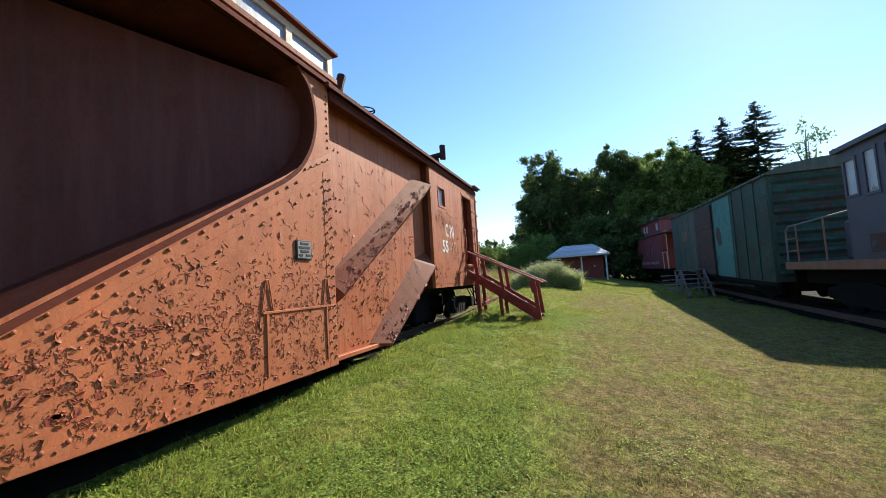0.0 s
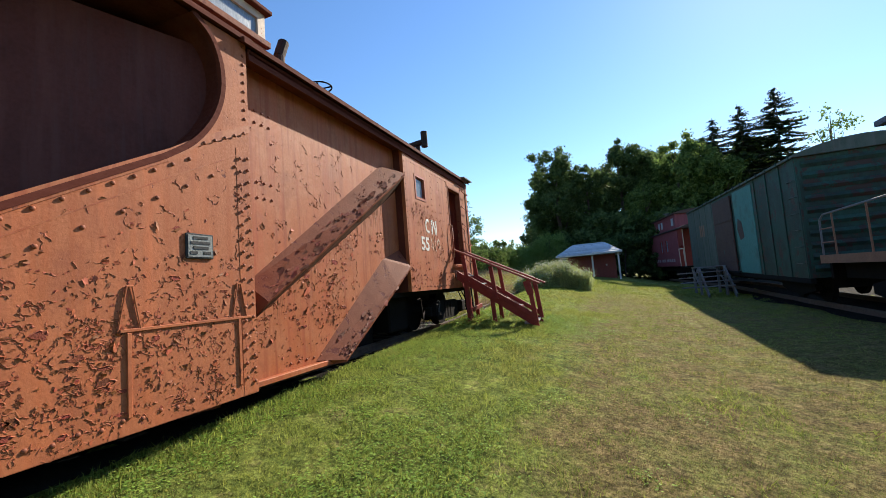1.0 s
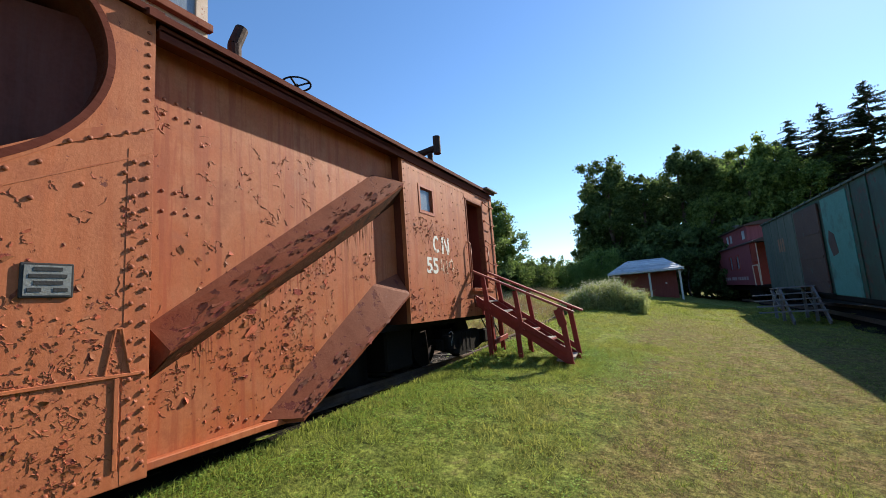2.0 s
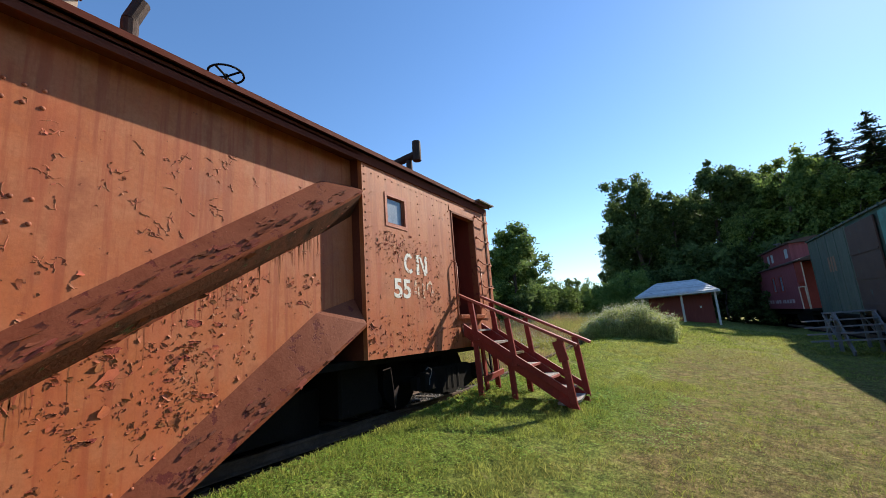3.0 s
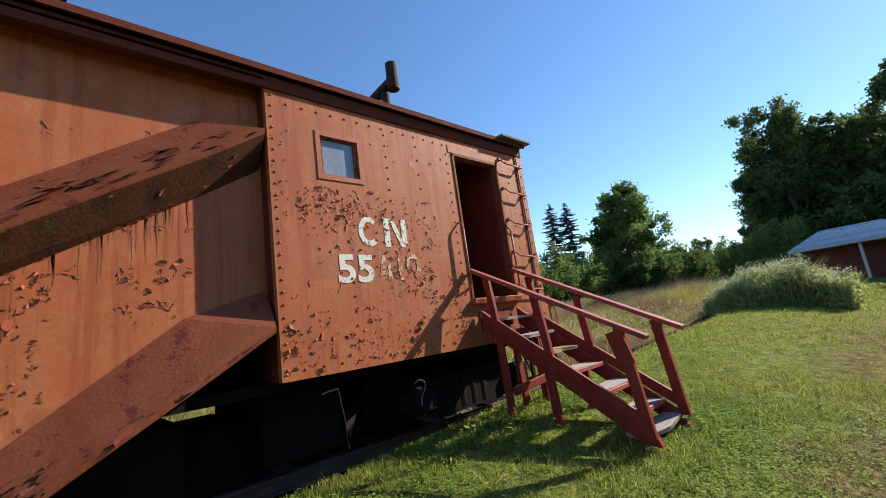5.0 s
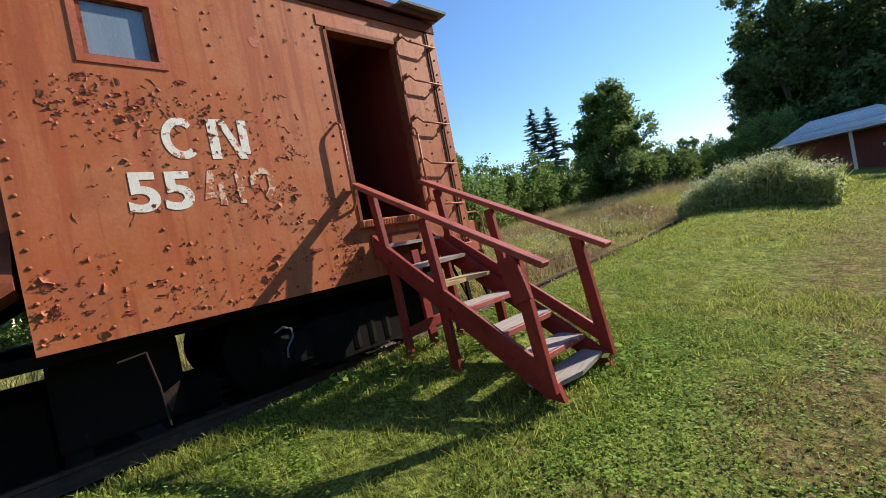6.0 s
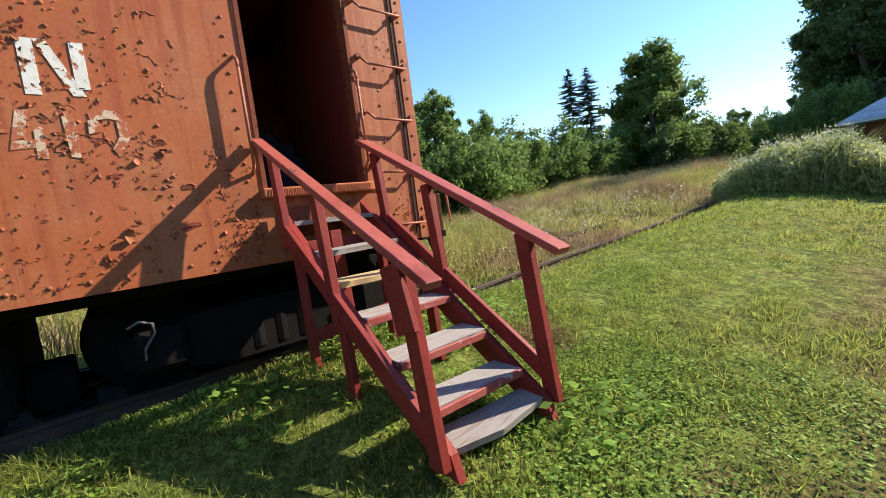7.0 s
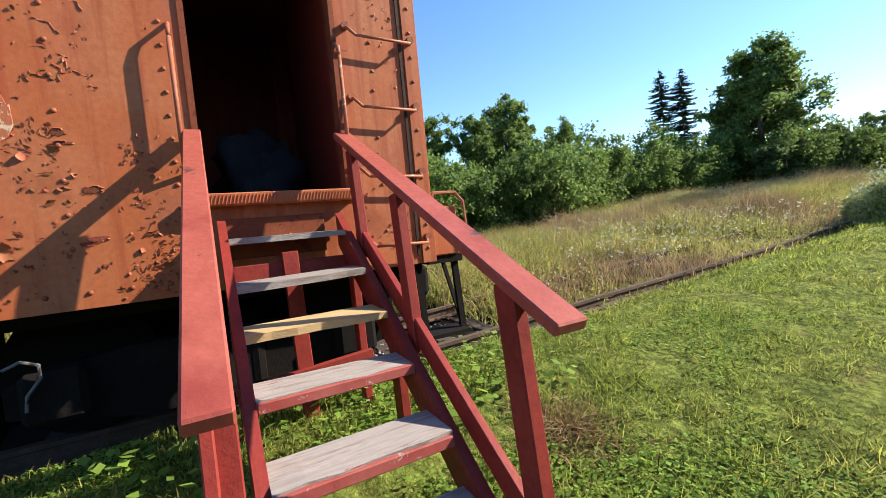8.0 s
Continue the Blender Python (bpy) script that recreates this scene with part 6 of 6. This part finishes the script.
cab_r = [(8.35, 9.95, 2.0, 2.95, 170, 0.015), (8.02, 10.2, 1.21, 1.55, 130, 0.015), (10.0, 10.32, 1.3, 2.1, 90, 0.014), (8.3, 9.25, 2.66, 2.95, 120, 0.017), (8.25, 8.75, 2.35, 2.75, 30, 0.022), (8.9, 9.9, 2.2, 2.7, 80, 0.016), (9.1, 9.8, 1.8, 2.15, 80, 0.017), (8.02, 10.2, 1.22, 1.75, 150, 0.017), (8.02, 8.2, 1.3, 3.6, 46, 0.014), (10.0, 10.30, 1.25, 2.0, 130, 0.016), (8.2, 10.2, 1.7, 3.6, 34, 0.014), (11.27, 11.64, 1.25, 1.75, 60, 0.014), (11.3, 11.64, 1.8, 3.6, 40, 0.013), (8.05, 8.9, 1.22, 1.8, 24, 0.03), (8.1, 8.9, 2.5, 2.95, 14, 0.036), (9.0, 10.2, 1.25, 1.6, 16, 0.026)]
peel(cab_r, XC, 7, cabin, "scabs of lifting paint", lift=0.55)


def cracks(name, regions, x, seed, parent, material, limit=lambda y: 9.0):
    """Raised lips where the paint has split, forking as they run."""
    r = np.random.default_rng(seed)
    V, F, k = [], [], 0
    for y0, y1, z0, z1, num, size in regions:
        for _ in range(num):
            start = np.array((r.uniform(y0, y1), r.uniform(z0, z1)))
            if start[1] > limit(start[0]):
                continue
            runs = [(start, r.uniform(0, 6.283), int(r.integers(3, 9)))]
            while runs:
                p, a, left = runs.pop()
                lip = r.choice((-1.0, 1.0))
                for s in range(left):
                    q = p + size * r.uniform(0.4, 1.3) * np.array((math.cos(a), math.sin(a)))
                    nrm = np.array((-(q - p)[1], (q - p)[0])) / max(1e-6, np.linalg.norm(q - p)) * lip * r.uniform(0.003, 0.009)
                    h = r.uniform(0.002, 0.006)
                    V += [(x + 0.001, *(p - nrm)), (x + 0.001, *(q - nrm)), (x + h, *q), (x + h, *p), (x + 0.001, *(q + nrm * 0.15)), (x + 0.001, *(p + nrm * 0.15))]
                    F += [(k, k + 1, k + 2, k + 3), (k + 3, k + 2, k + 4, k + 5)]
                    k += 6
                    if r.random() < 0.16 and left > 2:
                        runs.append((q, a + r.choice((-1, 1)) * r.uniform(0.8, 1.6), left // 2))
                    p, a = q, a + r.normal(0, 0.75)
    array_mesh(name, np.array(V), np.array(F), material, parent, "", "", "stuff")


def bald_patches(regions, x, seed, parent, limit=lambda y: 9.0):
    """Broad places where the paint has come off: a ragged bare face, with a torn lip of paint standing round part of it."""
    r = np.random.default_rng(seed)
    V, F, LV, LF = [], [], [], []
    for y0, y1, z0, z1, num, size in regions:
        for _ in range(num):
            y, z = r.uniform(y0, y1), r.uniform(z0, z1)
            if z + size > limit(y):
                continue
            n, wide_, high_ = 16, size * r.uniform(0.8, 1.6), size * r.uniform(0.35, 0.75)
            ring_ = []
            for i in range(n):
                t, q = i / n * 6.283, r.uniform(0.65, 1.12)
                ring_.append((y + wide_ * q * math.cos(t), z + high_ * q * math.sin(t)))
            k = len(V)
            V += [(x + 0.0014, y, z)] + [(x + 0.0014, *p) for p in ring_]
            F += [(k, k + 1 + i, k + 1 + (i + 1) % n) for i in range(n)]
            for i in range(n):
                if r.random() < 0.3:
                    continue
                k, j = len(LV), (i + 1) % n
                h0, h1 = r.uniform(0.003, 0.011), r.uniform(0.003, 0.011)
                lip = [(y + (p[0] - y) * g, z + (p[1] - z) * g) for g in (1.12, 0.93) for p in (ring_[i], ring_[j])]
                LV += [(x + 0.001, *lip[0]), (x + 0.001, *lip[1]), (x + h1, *lip[3]), (x + h0, *lip[2])]
                LF += [(k, k + 1, k + 2, k + 3)]
    array_mesh("bare_primer", np.array(V), np.array(F), BARE, parent, "broad bare patches with torn edges", "", "stuff")
    array_mesh("torn_lip", np.array(LV), np.array(LF), FLAKE, parent, "", "", "stuff")


bald_patches([(1.1, 3.0, 0.5, 1.15, 22, 0.05), (1.0, 4.1, 0.42, 0.9, 26, 0.035), (3.0, 4.0, 1.0, 1.5, 6, 0.035)], XS, 51, side_plate, under_rim)
bald_patches([(5.3, 6.4, 0.9, 2.0, 10, 0.05), (4.5, 5.8, 0.5, 1.3, 10, 0.035), (6.9, 7.3, 1.9, 2.2, 3, 0.035)], XW, 52, wing)
bald_patches([(8.1, 9.0, 1.3, 1.7, 5, 0.035), (8.35, 9.1, 2.7, 2.95, 7, 0.03), (9.2, 9.8, 1.85, 2.2, 5, 0.035), (9.8, 10.2, 1.3, 2.1, 5, 0.03)], XC, 53, cabin)
cracks("cracked_paint", [(1.2, 4.2, 1.2, 2.6, 80, 0.022), (1.0, 4.25, 0.38, 1.2, 420, 0.017), (1.2, 4.2, 0.9, 1.6, 140, 0.018)], XS, 21, side_plate, FLAKE, lambda y: 0.45 + 0.56 * y)
cracks("cracked_paint", [(4.4, 7.6, 1.9, 3.4, 60, 0.022), (4.4, 6.2, 2.5, 3.3, 26, 0.024), (4.4, 6.4, 0.5, 1.6, 50, 0.02)], XW, 22, wing, FLAKE)
cracks("cracked_paint", [(8.2, 9.9, 1.8, 2.9, 40, 0.02)], XC, 23, cabin, FLAKE)


def scabs_on_beam(a0, a1, b0, b1, num, size, seed, parent):
    """Torn paint on a sloping face between the line a0-a1 and the line b0-b1: curled scraps over bare patches."""
    r = np.random.default_rng(seed)
    a0, a1, b0, b1 = (Vector(p) for p in (a0, a1, b0, b1))
    nrm = (a1 - a0).cross(b0 - a0).normalized()
    if nrm.x < 0:
        nrm.negate()
    ua = (a1 - a0).normalized()
    va = ua.cross(nrm)
    V, F, BV, BF, k = [], [], [], [], 0
    while k < num * 10:
        s_, t_ = r.random(), 1 - 0.9 * r.random() ** 1.7
        if noise.noise(Vector((s_ * 9 + seed, t_ * 2, 1.0))) < -0.05 and r.random() > 0.2:
            continue
        c = a0.lerp(a1, s_).lerp(b0.lerp(b1, s_), t_)
        s = size * r.uniform(0.4, 1.2) * (2.0 if r.random() < 0.15 else 1.0)
        w, up = r.normal(1.4, 1.2), r.uniform(0.15, 0.45) * s
        flake, patch = [], []
        for i in range(9):
            t = i / 9 * 6.283
            q = s * r.uniform(0.45, 1.15)
            flat = ua * q * math.cos(t) * 1.4 + va * q * math.sin(t) * 0.6
            g = max(0.0, math.cos(t - w) + 0.3)
            flake.append(tuple(c + flat + nrm * (0.005 + up * 0.5 * g ** 1.5)))
            patch.append(tuple(c + flat * 1.08 + nrm * 0.0025))
        V += [tuple(c + nrm * 0.006)] + flake
        BV += [tuple(c + nrm * 0.0025)] + patch
        F += [(k, k + 1 + i, k + 1 + (i + 1) % 9) for i in range(9)]
        k += 10
    array_mesh("torn_paint", np.array(V), np.array(F), BROWN_FLAKE, parent, "torn curling brown paint", "", "stuff")
    array_mesh("bare_primer", np.array(BV), np.array(F), BARE, parent, "", "", "stuff")


beam_ob = next(o for o in plow.children if o.name.startswith("diagonal_beam"))
brace_ob = next(o for o in plow.children if o.name.startswith("lower_brace"))
scabs_on_beam((XW, 4.5, 1.46), (XW, 7.5, 3.44), (-2.80, 4.5, 1.26), (-2.80, 7.9, 3.35), 150, 0.045, 31, beam_ob)
scabs_on_beam((-2.82, 4.5, 1.22), (-2.82, 7.8, 3.24), (XW, 4.5, 1.06), (XW, 7.6, 2.85), 70, 0.035, 33, beam_ob)
scabs_on_beam((XW, 5.7, 0.58), (XW, 7.9, 1.93), (-2.82, 5.85, 0.41), (-2.82, 7.95, 1.61), 90, 0.028, 35, brace_ob)

# rust that has run down from the brace
rr_ = np.random.default_rng(64)
V, F = [], []
for y in np.concatenate((rr_.uniform(4.7, 7.45, 60), rr_.uniform(6.3, 7.4, 24))):
    z0, w, ln = 1.0 + (y - 4.38) * 0.577 + 0.02, rr_.uniform(0.003, 0.011), rr_.uniform(0.08, 0.5) * rr_.uniform(0.4, 1.0)
    k = len(V)
    for i in range(5):
        g = i / 4
        yc, wi = y + 0.004 * math.sin(7 * g + y * 30), w * (1 - 0.85 * g)
        V += [(XW + 0.0008, yc - wi, z0 - ln * g), (XW + 0.0008, yc + wi, z0 - ln * g)]
    F += [(k + 2 * i, k + 2 * i + 1, k + 2 * i + 3, k + 2 * i + 2) for i in range(4)]
array_mesh("rust_run", np.array(V), np.array(F), RUN, wing, "dark rust runs below the brace")

# ---- rivets ----
BIG, SMALL = dome_mesh("rivet", 0.019, 0.014, RIVET), dome_mesh("rivet", 0.014, 0.010, RIVET)
pieces("rivet", BIG, spread((0.9, 1.06), (3.6, 2.55), 18, XS + 0.004) + spread((0.9, 0.78), (4.1, 2.60), 13, XS + 0.004) + spread((3.75, 2.74), (4.22, 2.98), 5, XS + 0.014), side_plate)
pieces("rivet", BIG, spread((4.16, 0.5), (4.16, 2.7), 17, XS + 0.012) + spread((4.255, 0.45), (4.255, 2.72), 19, XS + 0.012) + spread((4.25, 3.15), (4.25, 3.95), 9, XS), side_plate)
pieces("rivet", BIG, [(XS, 1.2 + 0.14 * i, 0.42 + 0.02 * (i % 2)) for i in range(21)] + [(XS, y, z) for y in (1.5, 1.62, 1.74) for z in (0.98, 1.10, 1.22, 1.34)], side_plate)
pieces("rivet", BIG, [(XW, 4.48 + 0.11 * i, z) for i in range(4) for z in (2.40, 2.58, 3.28, 3.42)] + spread((5.0, 0.47), (5.7, 0.47), 6, XW), wing)
pieces("rivet", SMALL, spread((8.05, 1.28), (8.05, 3.78), 24, XC) + spread((8.2, 3.72), (10.2, 3.72), 14, XC) + spread((9.30, 2.75), (9.30, 3.65), 8, XC) + spread((10.24, 1.3), (10.24, 3.6), 19, XC) + spread((8.2, 1.27), (10.15, 1.27), 12, XC), cabin)
pieces("rivet", SMALL, spread((11.75, 1.3), (11.75, 3.85), 16, XC + 0.016) + spread((11.45, 1.45), (11.45, 3.7), 8, XC) + spread((9.75, 1.5), (9.75, 3.6), 13, XC) + spread((8.75, 1.45), (8.75, 2.0), 5, XC) + [(XC + 0.014, 10.55, 1.48), (XC + 0.014, 10.80, 1.48)], cabin)
